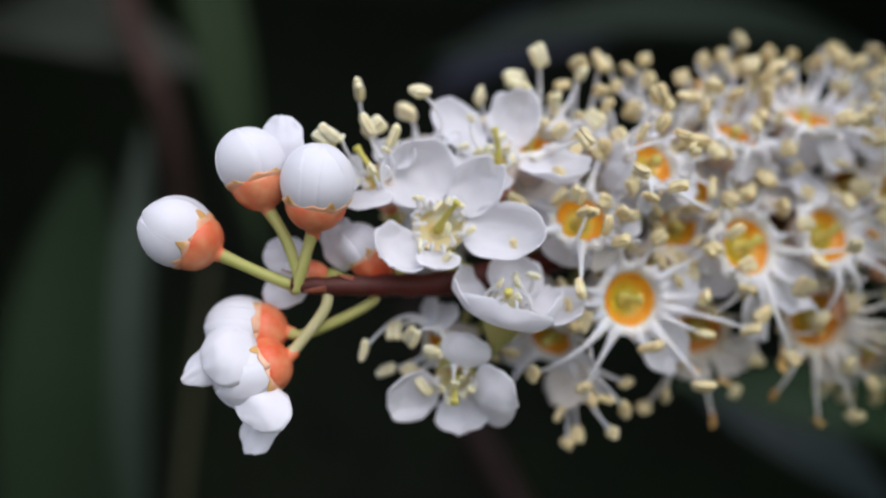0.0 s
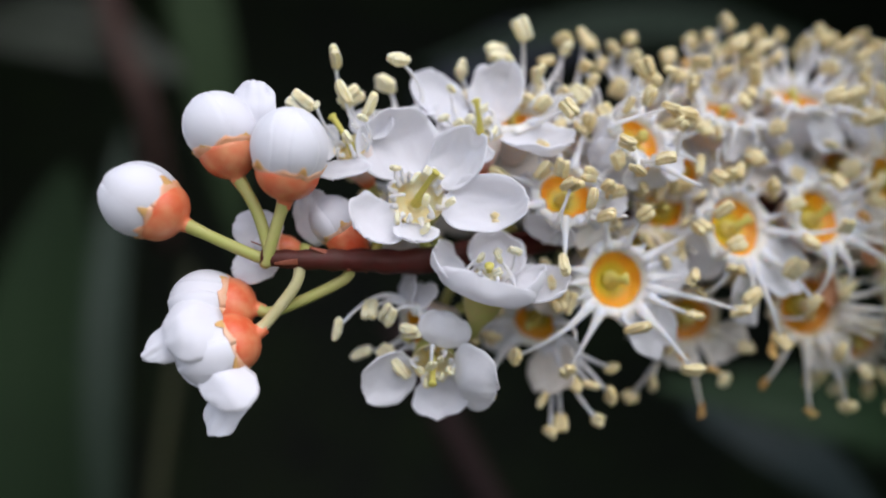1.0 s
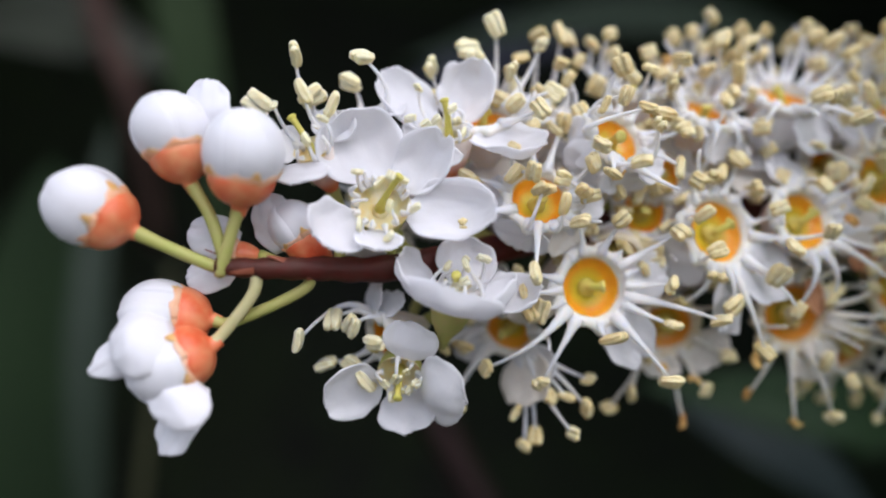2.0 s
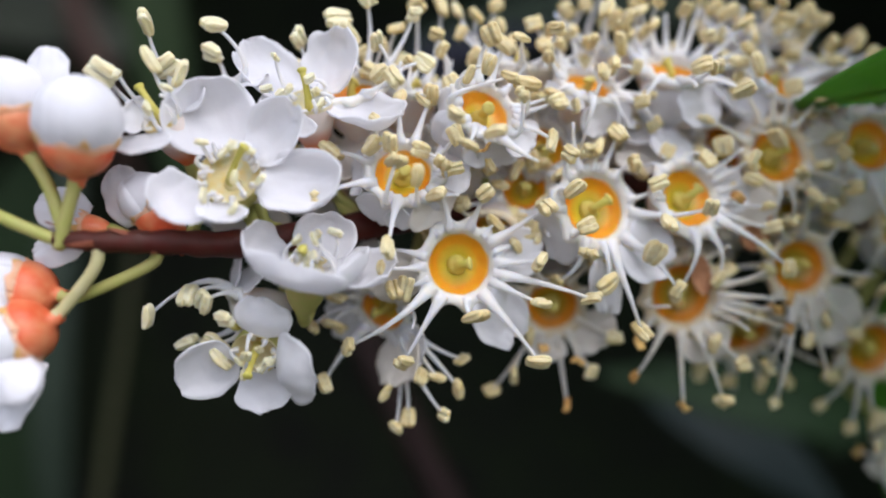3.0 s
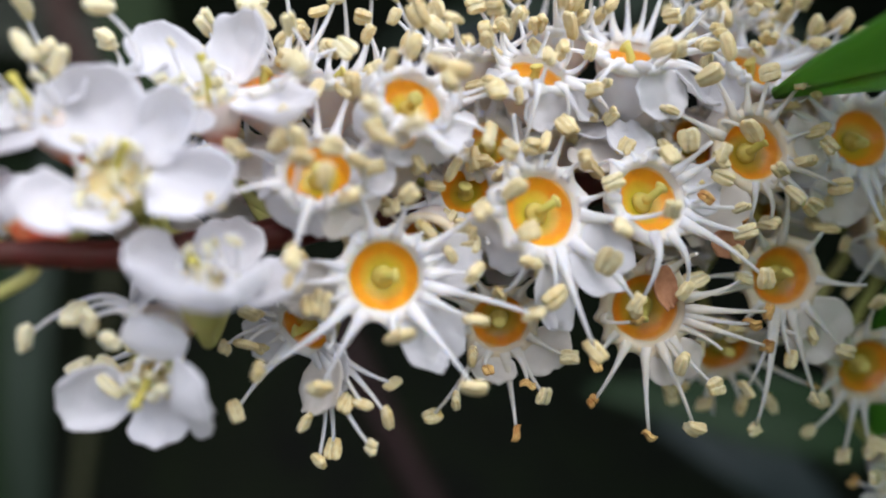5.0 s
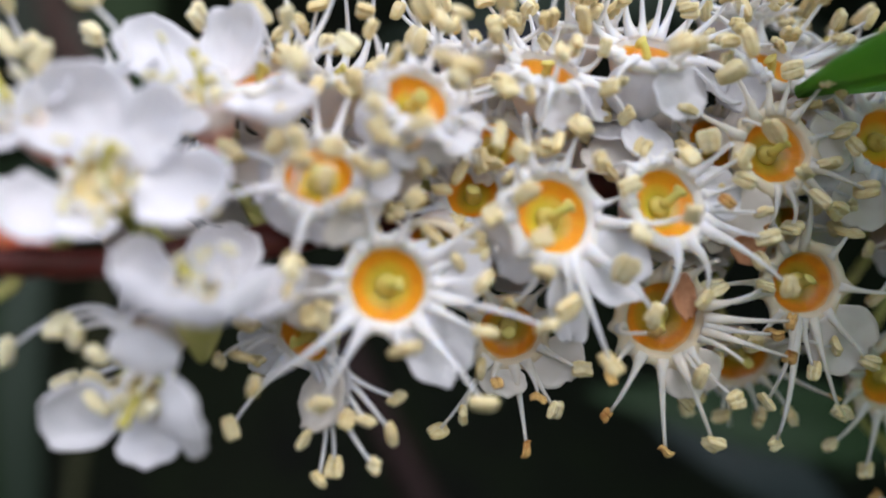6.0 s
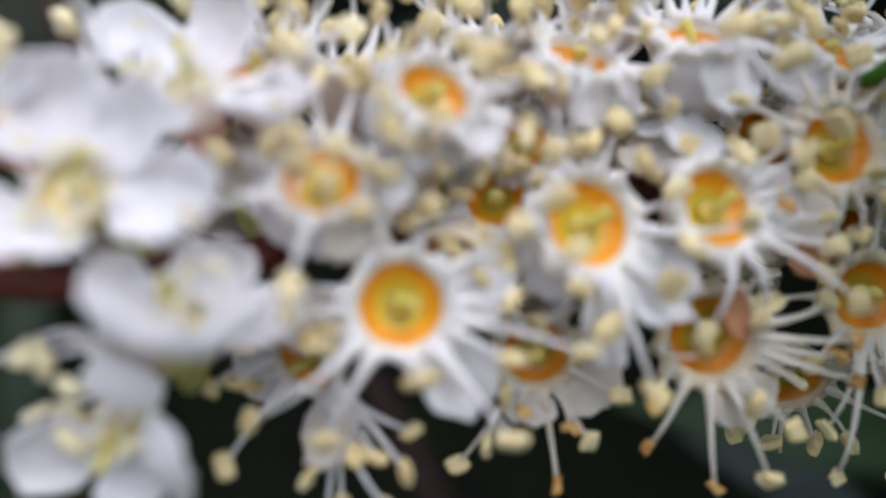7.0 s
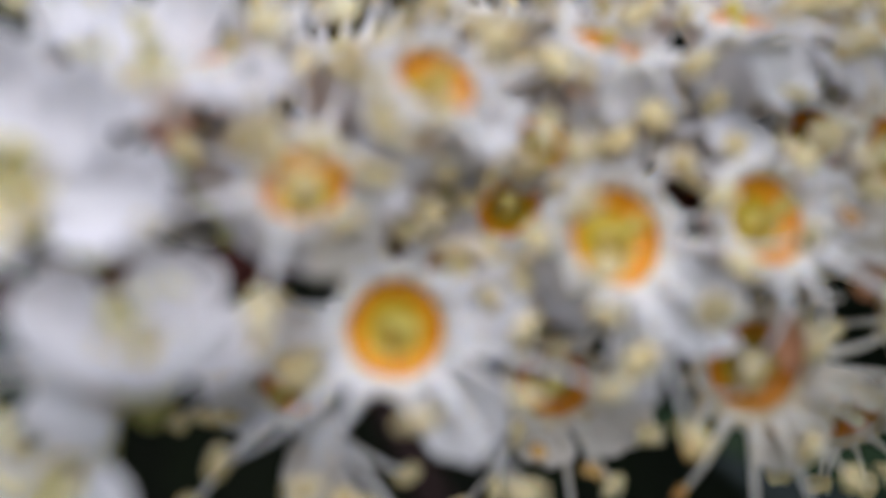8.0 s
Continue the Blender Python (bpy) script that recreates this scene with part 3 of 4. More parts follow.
        wide, tall = rnd.uniform(0.2, 0.34), rnd.uniform(0.35, 0.75)
        grid = []
        for u in range(6):
            s = u / 5
            row = []
            for v in range(5):
                w = (2 * v / 4 - 1) * max(0.05, 1 - s ** 1.5) ** 0.8 * wide
                z = top - 0.2 + (tall + 0.1) * s + 0.12 * noise.noise((9 * w, seed, i)) + rnd.uniform(-0.03, 0.03)
                rr = hug(max(z, top - 0.1)) + 0.075 + 0.02 * math.sin(3 * s) * (1 + 0.5 * rnd.random())
                row.append(Vector((rr * math.cos(a0 + w), rr * math.sin(a0 + w), z)))
            grid.append(row)
        part("sepal", mesh_of("sepal", *sheet(grid, -0.035), SEPAL), ob, "small ochre brown sepal")
    for x, y, z, width, cup in loose:
        t = inv @ Vector((x, y, z))
        flat = Vector((t.x, t.y, 0)).normalized()
        root = flat * 0.85 * r + Vector((0, 0, top))
        part("petal", petal_mesh(rnd, root, t, width, cup, inv @ Vector((-0.25, -1, 0.35)), 0.035, BUD_PETAL, lip=0.1), ob)
    return ob


blossom((0.0, 0.0, 0.0), (0.22, -1, 0.02), 1.78, 1, 4,
       stamens=[(-143, 7.3, -1.1), (-120, 5.9, -0.4), (-80, 2.8, 1.1), (-52, 6.4, 1.1), (-27, 4.5, 1.2), (-15, 6.9, 1.7), (2, 4.0, 1.2), (-156, 3.1, -0.3), (49, 2.9, -0.1), (127, 2.2, -0.9), (21, 4.1, -0.7), (168, 3.8, -1.6)],
       petals=[(-51, 5.5, -0.6, 3.3, 0.15), (11, 5.0, -0.6, 3, 0.1), (-170, 5.0, -2.3, 3, 0.1)], old=0.0)
blossom((7.7, 1.4, 3.3), (0.35, -1, 0.2), 1.92, 2, 3,
       stamens=[(-112, 2.9, 0.4), (-47, 3.8, 1.0), (-72, 7.2, -0.3), (-87, 4.2, 0.1), (-135, 2.2, 1.1), (164, 2.2, 1.1), (74, 4.0, 1.1), (89, 3.1, 0.6), (50, 2.9, 1.1), (169, 2.8, -0.9), (-114, 4.3, -1.9), (-7, 5.4, 2.6), (-48, 6.3, 0.6), (-174, 3.6, -1.9)],
       petals=[(-39, 5.7, -0.1, 4.0, 0.15), (-143, 3.1, -2.3, 3.5, 0.1), (-78, 6.0, -2.0, 2.5, 0.1)], old=0.0)
blossom((13.4, 2.6, 4.0), (0.4, -1, 0.25), 1.85, 3, 5,
       stamens=[(169, 2.6, 0.4), (81, 1.9, 1.4), (-68, 4.9, -0.8), (-39, 6.9, 0.9), (-23, 5.0, 0.8), (12, 3.7, 1.0), (-9, 4.6, 0.9), (-96, 5.3, -1.7), (109, 2.8, -0.1), (-5, 2.6, 0.8), (137, 3.0, -1.3)],
       petals=[(9, 4.0, 0.4, 3, 0.1), (97, 4.5, -0.8, 3, 0.1)], old=0.0)
blossom((13.6, 4.5, -1.8), (0.08, -1, -0.15), 1.92, 4, 7,
       stamens=[(-89, 6.6, 0.7), (-68, 6.7, 0.8), (-119, 5.6, 0.2), (-169, 1.4, 2.0), (-8, 5.5, 0.4), (-17, 6.6, 0.5), (-49, 5.2, 0.9), (-1, 6.4, 0.3), (16, 5.5, -0.3), (-59, 3.1, 1.0)],
       petals=[(-60, 4.7, -0.2, 3.2, 0.1)], old=1.0)
blossom((21.7, 6.4, -0.1), (0.05, -1, -0.1), 1.75, 5, 9,
       stamens=[(-107, 6.5, 0.2), (-75, 6.9, 0.5), (-100, 8.6, 0.4), (-89, 4.3, 0.9), (-50, 5.3, 0.3), (-130, 4.0, -0.0), (47, 3.6, -0.4)],
       petals=[(-53, 5.7, -0.3, 4, 0.1)], old=0.3)
blossom((19.5, 4.6, 6.8), (0.15, -1, 0.1), 1.75, 6, 7,
       stamens=[(-161, 2.4, 0.4), (-45, 4.2, -0.0), (-14, 2.5, 0.1), (-71, 1.7, 1.1), (140, 1.2, 1.0), (-58, 3.0, 0.5), (-77, 3.9, -0.5), (-94, 3.9, -0.7), (-24, 4.9, 0.2)],
       petals=[(142, 2.8, -1.2, 3.6, 0.1)], old=0.3)
blossom((26.4, 6.7, 7.8), (0.1, -1, 0.1), 1.75, 7, 9,
       stamens=[(-116, 3.8, -0.7), (-62, 3.9, -0.4), (-12, 3.0, 0.0), (-135, 1.8, -0.5)],
       petals=[(-67, 3.2, -1.1, 3.5, 0.1)], old=0.0)
blossom((12.9, 4.1, 11.9), (0.08, -0.62, 0.8), 1.6, 8, 6,
       stamens=[(24, 2.2, 1.6), (133, 3.1, 2.5), (-162, 4.4, 0.6), (69, 3.2, 2.4), (35, 4.5, 2.5), (17, 4.3, 2.4), (99, 3.5, 2.7), (-30, 3.9, -0.2), (58, 4.5, 2.9), (-131, 4.2, -0.6), (9, 4.7, 1.1), (7, 7.3, 0.2)],
       petals=[(-67, 3.6, -2.3, 3.4, 0.15), (-116, 1.7, -3.1, 3.4, 0.2), (-15, 5.0, -2.2, 3.2, 0.2)], old=0.0)
blossom((1.4, -0.1, 8.5), (0.42, -0.8, 0.45), 1.55, 9, 8,
       stamens=[(-15, 1.2, 2.4), (173, 0.1, 2.5), (124, 1.4, 2.0), (141, 1.9, 1.0), (-53, 1.2, 2.2), (-3, 3.6, 1.4), (-32, 3.8, 0.5), (-104, 2.4, -0.2)],
       petals=[(176, 2.1, -1.8, 3.6, 0.1), (-43, 3.3, -0.1, 3.4, 0.1), (-87, 2.8, -1.7, 3.6, 0.2), (-142, 2.2, -2.5, 3.4, 0.2)], old=0.0)
blossom((-3.1, -0.7, 5.0), (0.1, -0.9, 0.42), 1.6, 10, 5,
       stamens=[(-115, 1.2, 2.2), (-72, 1.9, 2.1), (-17, 2.1, 1.5), (24, 2.9, 1.5), (150, 1.0, 1.8), (158, 1.9, 1.2), (163, 3.8, 0.1), (2, 1.0, 1.8), (-9, 2.5, 0.7)],
       petals=[(8, 3.7, -0.2, 3.4, 0.2), (-117, 2.5, -1.8, 3.4, 0.15), (174, 2.8, -1.1, 3, 0.2), (-48, 3.0, -1.5, 3.6, 0.2), (-77, 2.4, -1.9, 3.2, 0.2)], old=0.0)
blossom((7.6, 2.9, 10.7), (0.25, -0.65, 0.72), 1.5, 11, 6,
       stamens=[(-158, 2.8, -0.2), (-129, 2.3, -0.4), (23, 1.5, 2.2), (149, 2.1, 0.1), (-23, 3.3, 0.3), (-65, 2.9, -1.3), (-108, 3.5, -2.5), (-36, 4.3, -0.7), (114, 3.7, 1.1), (-105, 1.5, 1.3)],
       petals=[(-153, 2.5, -0.9, 3.0, 0.3), (-79, 2.7, -2.1, 3.4, 0.2), (-28, 3.5, -1.5, 3.2, 0.2)], old=0.0)
blossom((5.7, 4.5, -2.6), (0.0, -0.95, -0.3), 1.6, 12, 5,
       stamens=[(-81, 5.6, 1.5), (-58, 4.3, 0.9), (-126, 6.0, 1.0), (-109, 2.2, 1.2), (-136, 2.1, 1.0), (-122, 4.4, 1.2), (-25, 3.9, 0.5), (-63, 3.2, 1.1)],
       petals=[(-30, 4.1, 0.3, 3.2, 0.15), (-97, 3.3, 0.5, 2.6, 0.15)], old=1.0)
blossom((-4.6, 2.6, -2.9), (-0.35, -0.75, -0.55), 1.4, 13, 3,
       stamens=[(-80, 5.5, 3.3), (-53, 6.1, 2.5), (-42, 5.9, 1.3), (-42, 4.5, 1.5), (-77, 3.4, 2.8), (-140, 2.8, 4.0), (167, 2.2, 1.6), (169, 3.2, 2.0), (140, 2.5, 0.6), (-74, 5.4, 2.6), (-50, 3.8, 1.6), (-34, 5.2, 0.1)],
       petals=[(-65, 3.4, 2.6, 3.6, 0.2), (-45, 3.5, 1.3, 3.0, 0.2), (142, 4.2, -0.3, 3.8, 0.15), (-170, 3.6, 0.6, 3.0, 0.15)], old=0.0, skin='lime')
blossom((28.1, 9.5, -5.7), (0.1, -1, -0.25), 1.8, 14, 9,
       stamens=[(-105, 5.2, 0.8), (-54, 3.4, 0.6), (-88, 4.7, 0.9), (-131, 4.9, 0.3)],
       petals=[(134, 1.8, -1.4, 4, 0.1)], old=0.2)
blossom((31.6, 11.0, -12.2), (0.2, -1, -0.2), 1.8, 15, 6,
       stamens=[(-162, 3.3, -0.8)],
       petals=[(-117, 3.5, -0.6, 4, 0.1)], old=0.6)
blossom((30.4, 10.0, 2.8), (0.3, -1, 0.0), 1.8, 16, 12,
       stamens=[],
       petals=[(-123, 2.7, -1.4, 4, 0.1)], old=0.2)
blossom((19.5, 9.2, -4.8), (0.1, -0.8, -0.6), 1.6, 17, 2,
       stamens=[(-105, 3.1, 0.9), (-65, 3.2, 1.1)],
       petals=[(-138, 2.3, -0.2, 3.5, 0.1)], old=0.6)
blossom((20.2, 6.2, 11.7), (0.3, -0.75, 0.6), 1.5, 18, 7,
       stamens=[(42, 3.9, 2.7), (83, 4.0, 1.8), (59, 1.3, 1.2), (15, 5.7, 2.5), (7, 6.5, 2.5), (9, 3.7, 1.6), (110, 3.2, 1.0)],
       petals=[(-41, 3.3, 0.3, 3.5, 0.2), (-155, 3.3, -1.9, 3, 0.2)], old=0.0)
blossom((-6.2, 0.6, 9.8), (-0.1, -0.55, 0.85), 1.5, 19, 6,
       stamens=[(80, 3.8, 4.0), (23, 2.0, 2.1), (108, 2.9, 3.0), (96, 1.9, 2.4), (49, 4.9, 2.7), (153, 3.3, 2.3), (19, 4.1, 0.8)],
       petals=[(21, 3.1, 0.7, 2.5, 0.2)], old=0.0)
blossom((-3.0, 2.6, 10.4), (0.1, -0.35, 0.95), 1.5, 20, 8,
       stamens=[(137, 1.6, 3.0), (93, 2.1, 4.3), (22, 1.5, 2.9), (64, 3.0, 4.5), (-85, 1.1, 1.3), (173, 1.8, 2.0), (-9, 1.9, 2.1), (-157, 2.3, 0.5), (-66, 2.5, -0.3)],
       petals=[(-38, 2.8, -0.2, 3, 0.2), (-143, 1.8, -0.1, 3, 0.2)], old=0.0)
blossom((3.9, 4.5, 12.3), (0.1, -0.3, 0.95), 1.5, 21, 8,
       stamens=[(157, 4.7, 2.6), (144, 2.6, 3.1), (167, 3.3, 2.3), (-147, 1.3, 1.0), (164, 2.0, 1.8), (45, 0.6, 2.3), (-30, 1.4, 1.1), (-178, 3.9, 1.3), (-159, 2.9, 0.1)],
       petals=[(-141, 2.1, -0.8, 3, 0.2), (-60, 1.5, -0.9, 3, 0.2)], old=0.0)
blossom((9.7, 6.5, 14.0), (0.1, -0.25, 0.95), 1.5, 22, 8,
       stamens=[(164, 2.1, 2.3), (33, 1.9, 2.7), (103, 0.7, 1.8), (167, 3.1, 1.8), (-14, 1.3, 0.8), (115, 1.6, 3.5)],
       petals=[(-131, 1.7, -0.9, 3, 0.2)], old=0.0)
blossom((19.1, 9.0, 15.5), (0.1, -0.25, 0.95), 1.5, 23, 9,
       stamens=[(150, 0.6, 1.1), (19, 2.2, 1.5), (162, 2.1, 1.7), (45, 1.6, 2.2)],
       petals=[(-114, 1.5, -1.2, 3, 0.2)], old=0.0)
blossom((25.2, 10.0, 13.9), (0.2, -0.4, 0.9), 1.5, 24, 9,
       stamens=[(108, 1.6, 2.5), (6, 2.0, 1.9)],
       petals=[(-126, 1.5, -1.0, 3, 0.2)], old=0.0)
blossom((17.1, 6.5, 7.7), (0.2, -0.9, 0.3), 1.5, 25, 6,
       stamens=[(-162, 4.4, 1.0), (-155, 3.2, 1.2), (103, 3.0, 0.8)],
       petals=[(75, 0.7, 0.6, 3.5, 0.2), (135, 2.6, 0.5, 3.5, 0.2)], old=0.9)
blossom((4.9, 4.0, 7.1), (0.0, -0.9, 0.3), 1.5, 26, 4,
       stamens=[(-149, 2.0, 1.2), (-114, 1.8, 1.0), (179, 2.0, 1.6)],
       petals=[(16, 2.0, 1.0, 4, 0.2), (-176, 1.0, 0.8, 3.5, 0.2), (-24, 2.9, 0.1, 3.6, 0.2)], old=0.0)
blossom((3.8, 3.2, 4.5), (-0.1, -0.95, 0.1), 1.35, 33, 4,
       stamens=[(-179, 1.5, 1.0), (119, 1.1, 1.0), (53, 1.3, 0.6), (-119, 1.8, 0.4)],
       petals=[(-88, 2.5, 0.1, 3.8, 0.2), (-173, 2.0, 0.5, 3.8, 0.2), (59, 2.0, 0.4, 3.6, 0.2), (-28, 2.3, -0.5, 3.4, 0.2), (121, 2.4, 0.5, 3.6, 0.2)], old=0.0)
fresh((-11.7, -2.9, 4.4), (0.12, -0.92, 0.35), 1.5, 27, 9,
       stamens=[(136, 1.7, 1.1), (57, 0.9, 1.9), (-130, 1.6, 0.2), (-80, 1.8, 0.2), (-22, 1.8, 0.8)],
       petals=[(110, 5.0, 1.5, 4.7, 0.38), (43, 4.7, 1.9, 3.1, 0.3), (-12, 6.0, 1.7, 3.6, 0.42), (-94, 3.0, 0.7, 2.6, 0.35), (-146, 4.1, 0.7, 3.4, 0.45)], old=0.0, curl=0.75)
fresh((-7.8, -2.4, -0.3), (0.2, -0.55, 0.8), 1.2, 28, 5,
       stamens=[(-26, 0.3, 1.8), (14, 1.3, 1.9), (60, 1.0, 1.5), (150, 0.9, 1.4), (-90, 0.8, 1.2)],
       petals=[(161, 3.5, 1.4, 3.6, 0.45), (-118, 2.6, 1.9, 5.2, 0.62), (-40, 2.9, 1.9, 3.8, 0.5), (-15, 4.4, 1.0, 3.6, 0.3), (61, 3.5, 1.4, 3.4, 0.4)], old=0.0, curl=0.75)
fresh((-8.1, -1.0, 8.6), (0.0, -0.62, 0.75), 1.3, 29, 7,
       stamens=[(149, 2.0, 1.9), (-177, 2.0, 0.7), (54, 0.4, 1.2), (-95, 1.3, -0.3), (-39, 1.1, 0.1)],
       petals=[(142, 5.0, 1.9, 3.6, 0.3), (66, 3.9, 2.6, 3.4, 0.3), (-17, 5.4, -0.1, 3.1, 0.32), (-108, 2.2, -1.0, 2.6, 0.2), (-172, 2.6, 0.1, 2.8, 0.2)], old=0.0, curl=0.75, skin='coral')
fresh((-10.8, -1.2, -4.7), (-0.05, -0.85, -0.5), 1.2, 30, 3,
       stamens=[(172, 0.8, 0.7), (-123, 0.7, 1.1), (-24, 0.8, 0.8), (4, 1.1, 0.6)],
       petals=[(-165, 4.2, 1.1, 3.4, 0.22), (-79, 3.0, 1.3, 3.3, 0.3), (-8, 3.8, 1.5, 4.2, -0.6), (72, 3.1, -0.8, 3.0, -0.3)], old=0.0, curl=0.7)
blossom((-12.0, -0.1, -2.9), (-0.8, -0.5, -0.25), 1.2, 31, 0,
       stamens=[(112, 1.5, 4.2), (103, 1.9, 2.0), (-158, 2.3, 2.4), (-131, 1.6, 1.3), (60, 1.7, 1.6), (10, 1.9, 1.0), (-80, 1.8, 1.2)],
       petals=[(102, 3.2, -0.9, 2.4, 0.2), (75, 2.4, -1.6, 2.4, 0.2)], old=0.0)
fresh((-15.3, -2.6, 7.3), (-0.25, -0.7, 0.65), 1.0, 32, 3,
       stamens=[(165, 2.4, 2.5), (159, 1.5, 2.4), (20, 1.2, 1.4), (-60, 1.0, 1.1)],
       petals=[(-92, 2.7, -0.1, 3.6, 0.2), (65, 2.7, 0.5, 3.4, 0.2), (-175, 1.7, 1.1, 2.8, 0.2)], old=0.0, curl=0.7, skin='coral')
blossom((-13.4, -0.6, 9.3), (-0.35, -0.5, 0.8), 1.2, 34, 0,
       stamens=[(-159, 1.6, 4.2), (31, 1.9, 2.9), (-103, 2.2, 2.6), (-72, 1.8, 1.5), (-138, 1.6, 1.9), (110, 1.8, 1.4)],
       petals=[(40, 3.0, -0.4, 2.8, 0.2), (150, 2.6, -0.8, 2.6, 0.2)], old=0.0, skin='coral')


# withered petals caught between the flowers
for at, d, width in (((14.1, 3.6, 0.5), (0.4, -0.3, -2.3), 1.35), ((17.2, 4.6, 1.3), (1.4, -0.2, 0.8), 1.6)):
    me = petal_mesh(random.Random(9), (0, 0, 0), d, width, 0.3, (0.2, -1, 0.2), 0.1, WITHERED)
    ob = new("withered_petal", me)
    ob.location = Vector(at) * MM
    tagged(ob, "withered brown petal caught between the stamens", "petal", "withered petals")

# flowers deeper in the spike, between the others
inner = random.Random(21)
for k in range(34, len(AXIS) - 6, 1):
    a = k * 2.4
    n = Vector((-0.25, -math.cos(a), math.sin(a))).normalized()
    p = AXIS[k] + n * 4.0
    if math.cos(a) > -0.6 and min((p - q).length for q, *_ in PLACES) > 3.4:
        ring = [(j * 40 + inner.uniform(-8, 8), inner.uniform(2.1, 3.0), inner.uniform(-0.3, 0.4)) for j in range(9)]
        leaves = [(j * 60 + inner.uniform(-12, 12), inner.uniform(3.8, 5.2), inner.uniform(-1.2, 0.2), inner.uniform(3.6, 4.8), 0.12) for j in range(6)]
        turn = frame_of(n)
        ways = [turn @ Vector((math.cos(radians(q[0])), math.sin(radians(q[0])), -0.15)) for q in leaves]
        leaves = [q for q, way in zip(leaves, ways) if not any(covers_cup(p + way * far, p, 2.1) for far in (2.0, 3.0, 4.0, q[1]))]
        ways = [turn @ Vector((math.cos(radians(q[0])), math.sin(radians(q[0])), 0)) for q in ring]
        ring = [q for q, way in zip(ring, ways) if not any(covers_cup(p + way * far, p) for far in (1.7, q[1], 3.2))]
        blossom(tuple(p), tuple(n), 1.3, 200 + k, 0, stamens=ring, petals=leaves, old=0.2)

# flowers of the far upper side
for k in range(24, len(AXIS) - 6, 5):
    for up in (0.6, 0.95):
        n = Vector((-0.15, 0.75 - 0.55 * up, up)).normalized()
        p = AXIS[k] + n * 5.6 + Vector((inner.uniform(-0.8, 0.8), 0, 0))
        if min((p - q).length for q, *_ in PLACES) > 3.2:
            blossom(tuple(p), tuple(n), 1.45, 300 + 3 * k + int(up * 10), 12, stamens=[], petals=[], old=0.1)

for spec in BLOOMS:
    open_flower(*spec)

bud((-24.0, -4.6, 3.0), (-27.6, -5.2, 5.1), 1.95, 1, stem=[(-21.7, -4.3, 1.9), (-20.1, -4.0, 1.2)], loose=[])
bud((-21.2, -4.3, 5.6), (-22.6, -4.8, 9.7), 1.85, 2, stem=[(-20.1, -4.2, 3.6), (-19.4, -4.0, 1.3)], loose=[(0.75, 0.35, 5.0, 2.7, -0.25)])
bud((-18.5, -4.6, 4.4), (-17.9, -5.8, 8.7), 2.0, 3, stem=[(-19.0, -4.4, 2.8), (-19.6, -4.1, 0.9)], loose=[])
bud((-20.7, -2.8, -1.6), (-24.9, -3.4, -1.2), 1.85, 4, stem=[(-19.3, -2.8, -1.7), (-15.7, -2.6, -0.0)], loose=[])
bud((-20.3, -3.8, -2.9), (-23.9, -4.6, -4.6), 1.9, 5, stem=[(-19.4, -3.6, -2.0), (-18.1, -3.6, -0.2)], loose=[(-5.3, -1.0, -1.1, 2.3, -0.3), (-1.5, -2.0, -3.3, 3.6, -0.6), (-1.9, -0.6, -5.2, 2.3, -0.15), (-3.9, -1.8, -0.2, 3.6, -0.6)])
bud((-14.9, -1.6, 1.1), (-17.2, -1.9, 4.5), 1.4, 6, stem=[(-14.5, -1.7, 1.2), (-13.3, -1.6, 1.2)], loose=[(-3.0, -0.4, 3.9, 2.4, -0.2)])
bud((-18.4, -2.0, 1.7), (-20.3, -2.3, 1.9), 0.85, 7, stem=[(-16.5, -2.2, 1.2), (-14.8, -2.0, 1.0)], loose=[(-3.5, -0.2, 1.3, 2.4, -0.3), (-3.5, -0.4, -1.3, 2.2, -0.3)])


# ---- leaves and stems round the spike ----
def leaf(name, label, base, tip, width, face, mat, bow=0.12, fold=0.15, teeth=0.0):
    """A pointed leaf (mm) with a raised midrib and side veins pressed in."""
    base, tip, face = Vector(base), Vector(tip), Vector(face).normalized()
    d = (tip - base).normalized()
    length = (tip - base).length
    side = d.cross(face).normalized()
    nv = side.cross(d).normalized()
    ob = new(name)
    ob.empty_display_size = 0.005
    ob.matrix_world = Matrix.Translation(base * MM)
    tagged(ob, label, "leaf", "leaves of the shrub")
    rows, cols, grid = 40, 13, []
    rib = []
    for i in range(rows):
        s = i / (rows - 1)
        half = 0.5 * width * (math.sin(math.pi * s ** 0.9) ** 0.8 * (1 - 0.25 * s) + 0.012) * (1 + teeth * ((i % 3) - 1))
        row = []
        for j in range(cols):
            v = 2 * j / (cols - 1) - 1
            vein = 0.02 * width * math.sin(26 * s - 5 * abs(v)) * abs(v) * (1 - abs(v)) * 0.6
            lift = length * bow * math.sin(math.pi * s) + fold * half * abs(v) + vein
            row.append(d * s * length + side * v * half + nv * lift)
        grid.append(row)
        rib.append(grid[-1][cols // 2] + nv * 0.02 * width * 0.3)
    part("blade", mesh_of("blade", *sheet(grid, 0.25), mat), ob)
    part("midrib", mesh_of("midrib", *tube(rib, [0.03 * width * (1 - 0.85 * k / rows) for k in range(rows)], 8), mat), ob)
    return ob


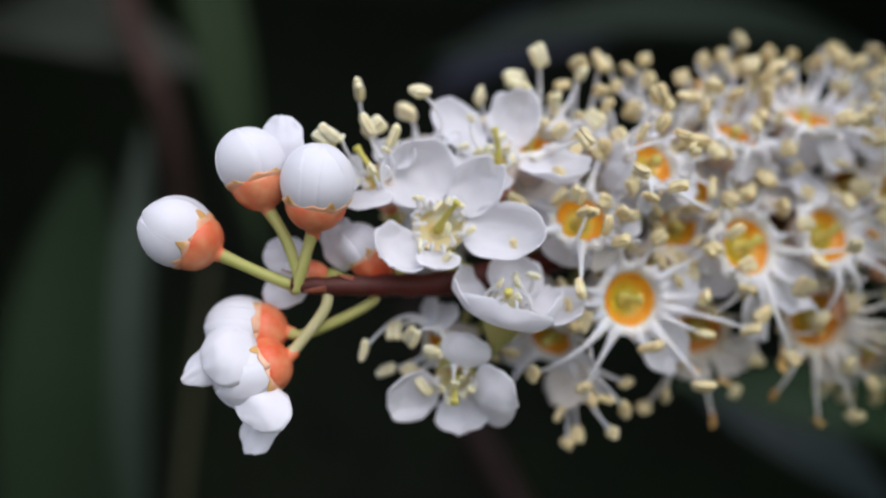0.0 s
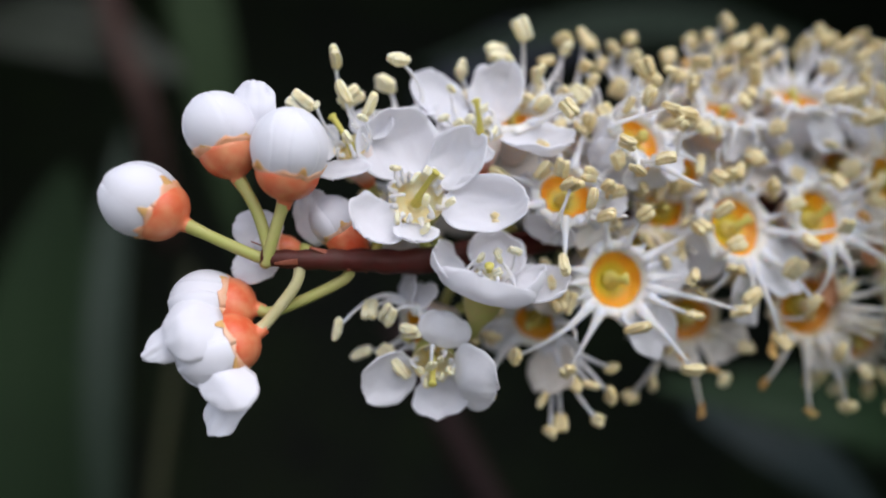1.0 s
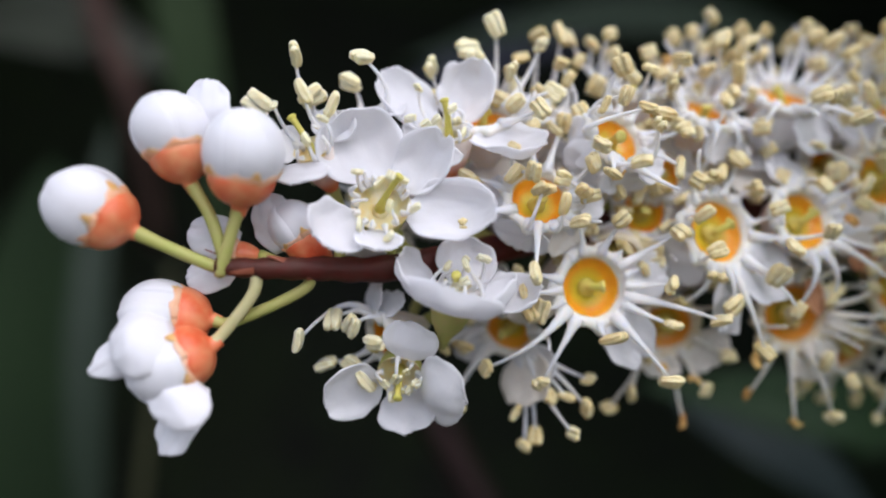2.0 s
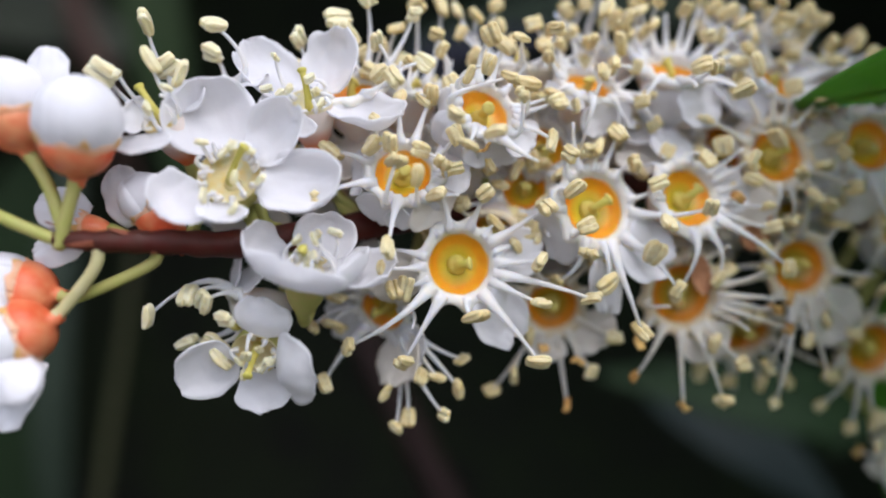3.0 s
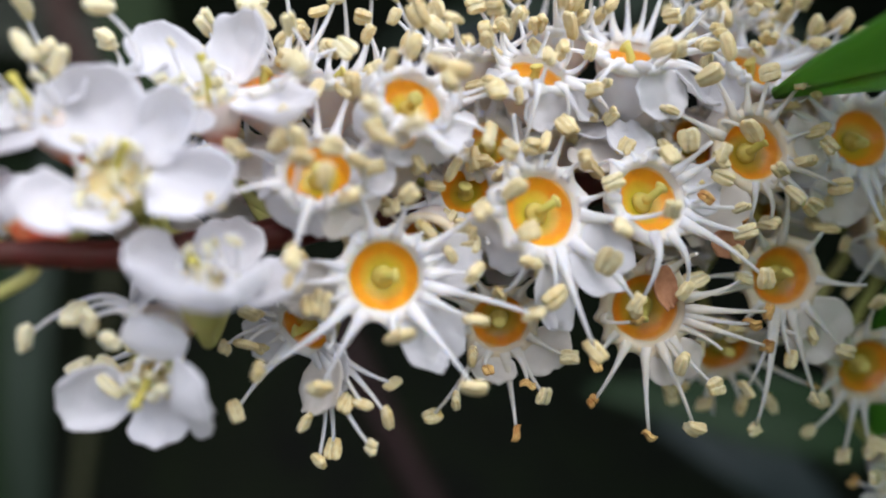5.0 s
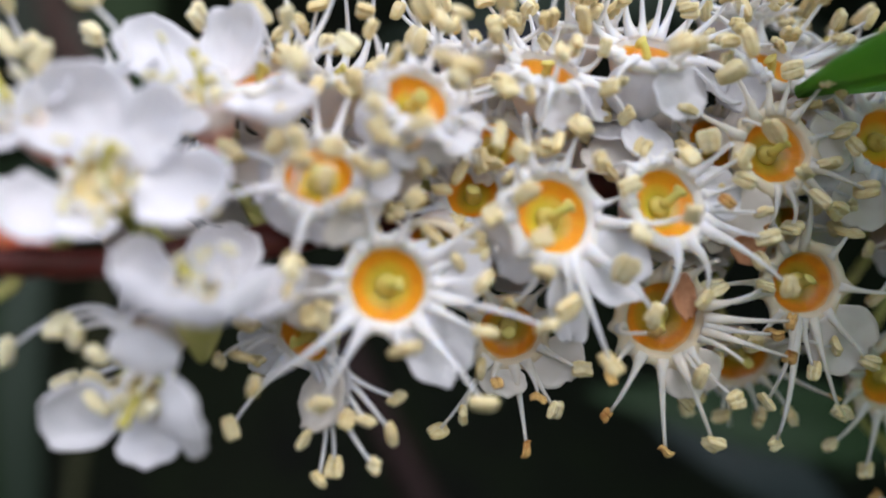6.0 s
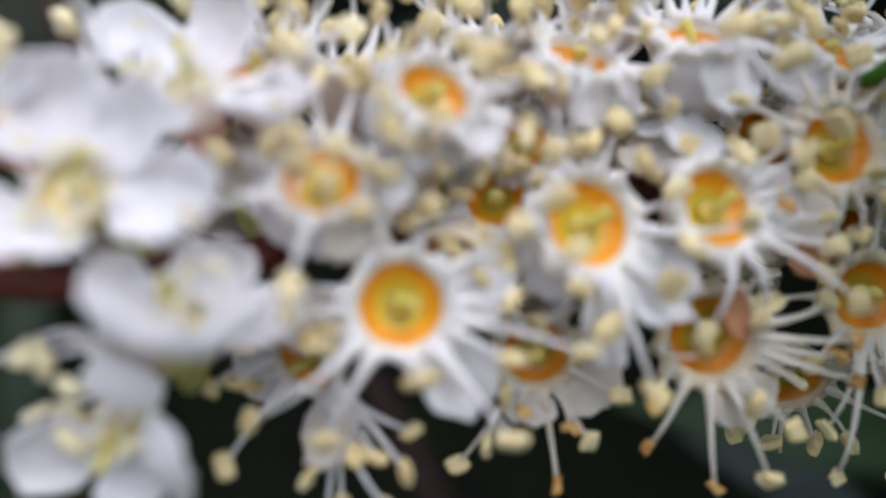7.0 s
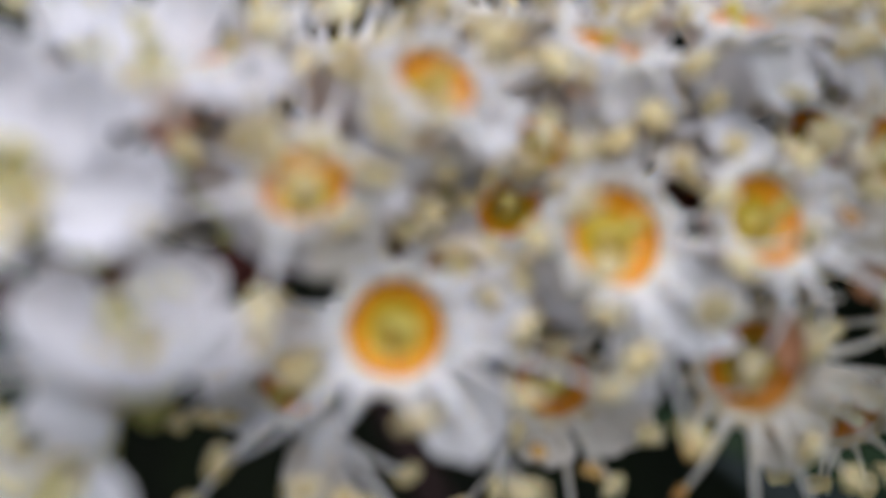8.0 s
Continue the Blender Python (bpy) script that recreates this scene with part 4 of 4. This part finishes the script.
leaf("leaf", "glossy fresh green leaf with a pointed tip", (86, -42, 17), (20.7, 4.9, 9.7), 50, (-.2, 0.22, 0.95), LEAF, 0.0, 0.1, 0.006)
# The next two leaves stay out of view, added to shade the right-hand flowers.
leaf("leaf", "unseen leaf added over the spike to shade its right side", (97, -20, 34), (20, -3, 22), 46, (-0.2, 0.0, 1), LEAF, 0.05, 0.1, 0.006)
leaf("leaf", "unseen leaf added beside the spike to block light", (41, 16, -36), (31, -24, 13), 42, (-1, -0.2, 0.2), LEAF, 0.05, 0.1, 0.006)
DARK = "shrub leaf out of focus, its colour darkened for shade"
leaf("leaf", DARK, (-67.0, 99.0, 84.0), (-50.0, 95.0, 2.0), 12, (0.3, -1, 0.1), LEAF_SHADED)
leaf("leaf", DARK, (-76.0, 100.0, 31.0), (-72.0, 94.0, -75.0), 8, (0.1, -0.75, 0.66), LEAF_GREY_SHADE)
leaf("leaf", DARK, (-103.0, 127.0, 27.0), (-99.0, 119.0, -111.0), 30, (0.2, -0.95, 0.1), LEAF_DEEP_SHADE)
leaf("leaf", DARK, (97.0, 120.0, 42.0), (-17.0, 110.0, 46.0), 24, (0, -0.7, 0.72), LEAF_GREY_SHADE)
leaf("leaf", DARK, (35.0, 150.0, 66.0), (-19.0, 145.0, 46.0), 22, (0, -0.8, 0.6), LEAF_BLUE_SHEEN)
leaf("leaf", DARK, (66.0, 70.0, -24.0), (19.0, 57.0, -15.0), 11, (-0.1, -0.95, 0.25), LEAF_MID_SHADE)
leaf("leaf", DARK, (34.0, 85.0, -23.0), (66.0, 80.0, -43.0), 13, (0.2, -0.85, 0.5), LEAF_TEAL_SHADE)
leaf("leaf", DARK, (96.0, 95.0, -10.0), (65.0, 85.0, -33.0), 16, (0.2, -0.9, 0.3), LEAF_DEEP_SHADE)
leaf("leaf", DARK, (-140.0, 140.0, 66.0), (-78.0, 140.0, 52.0), 28, (0.1, -0.8, 0.5), LEAF_OLIVE_SHADE)


def twig(name, label, points, r0, r1, mat):
    line = smooth_line(points, 7)
    me = mesh_of(name, *tube(line, [r0 + (r1 - r0) * k / len(line) for k in range(len(line))], 12), mat)
    return tagged(new(name, me), label, "stem")


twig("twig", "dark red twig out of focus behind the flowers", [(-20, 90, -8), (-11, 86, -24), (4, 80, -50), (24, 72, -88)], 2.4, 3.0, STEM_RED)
twig("twig", "brown woody twig out of focus behind the flowers", [(-93.0, 120.0, 76.0), (-89.0, 122.0, 57.0), (-83.0, 125.0, 40.0), (-87.0, 150.0, 8.0)], 3.0, 2.6, STEM_BROWN)
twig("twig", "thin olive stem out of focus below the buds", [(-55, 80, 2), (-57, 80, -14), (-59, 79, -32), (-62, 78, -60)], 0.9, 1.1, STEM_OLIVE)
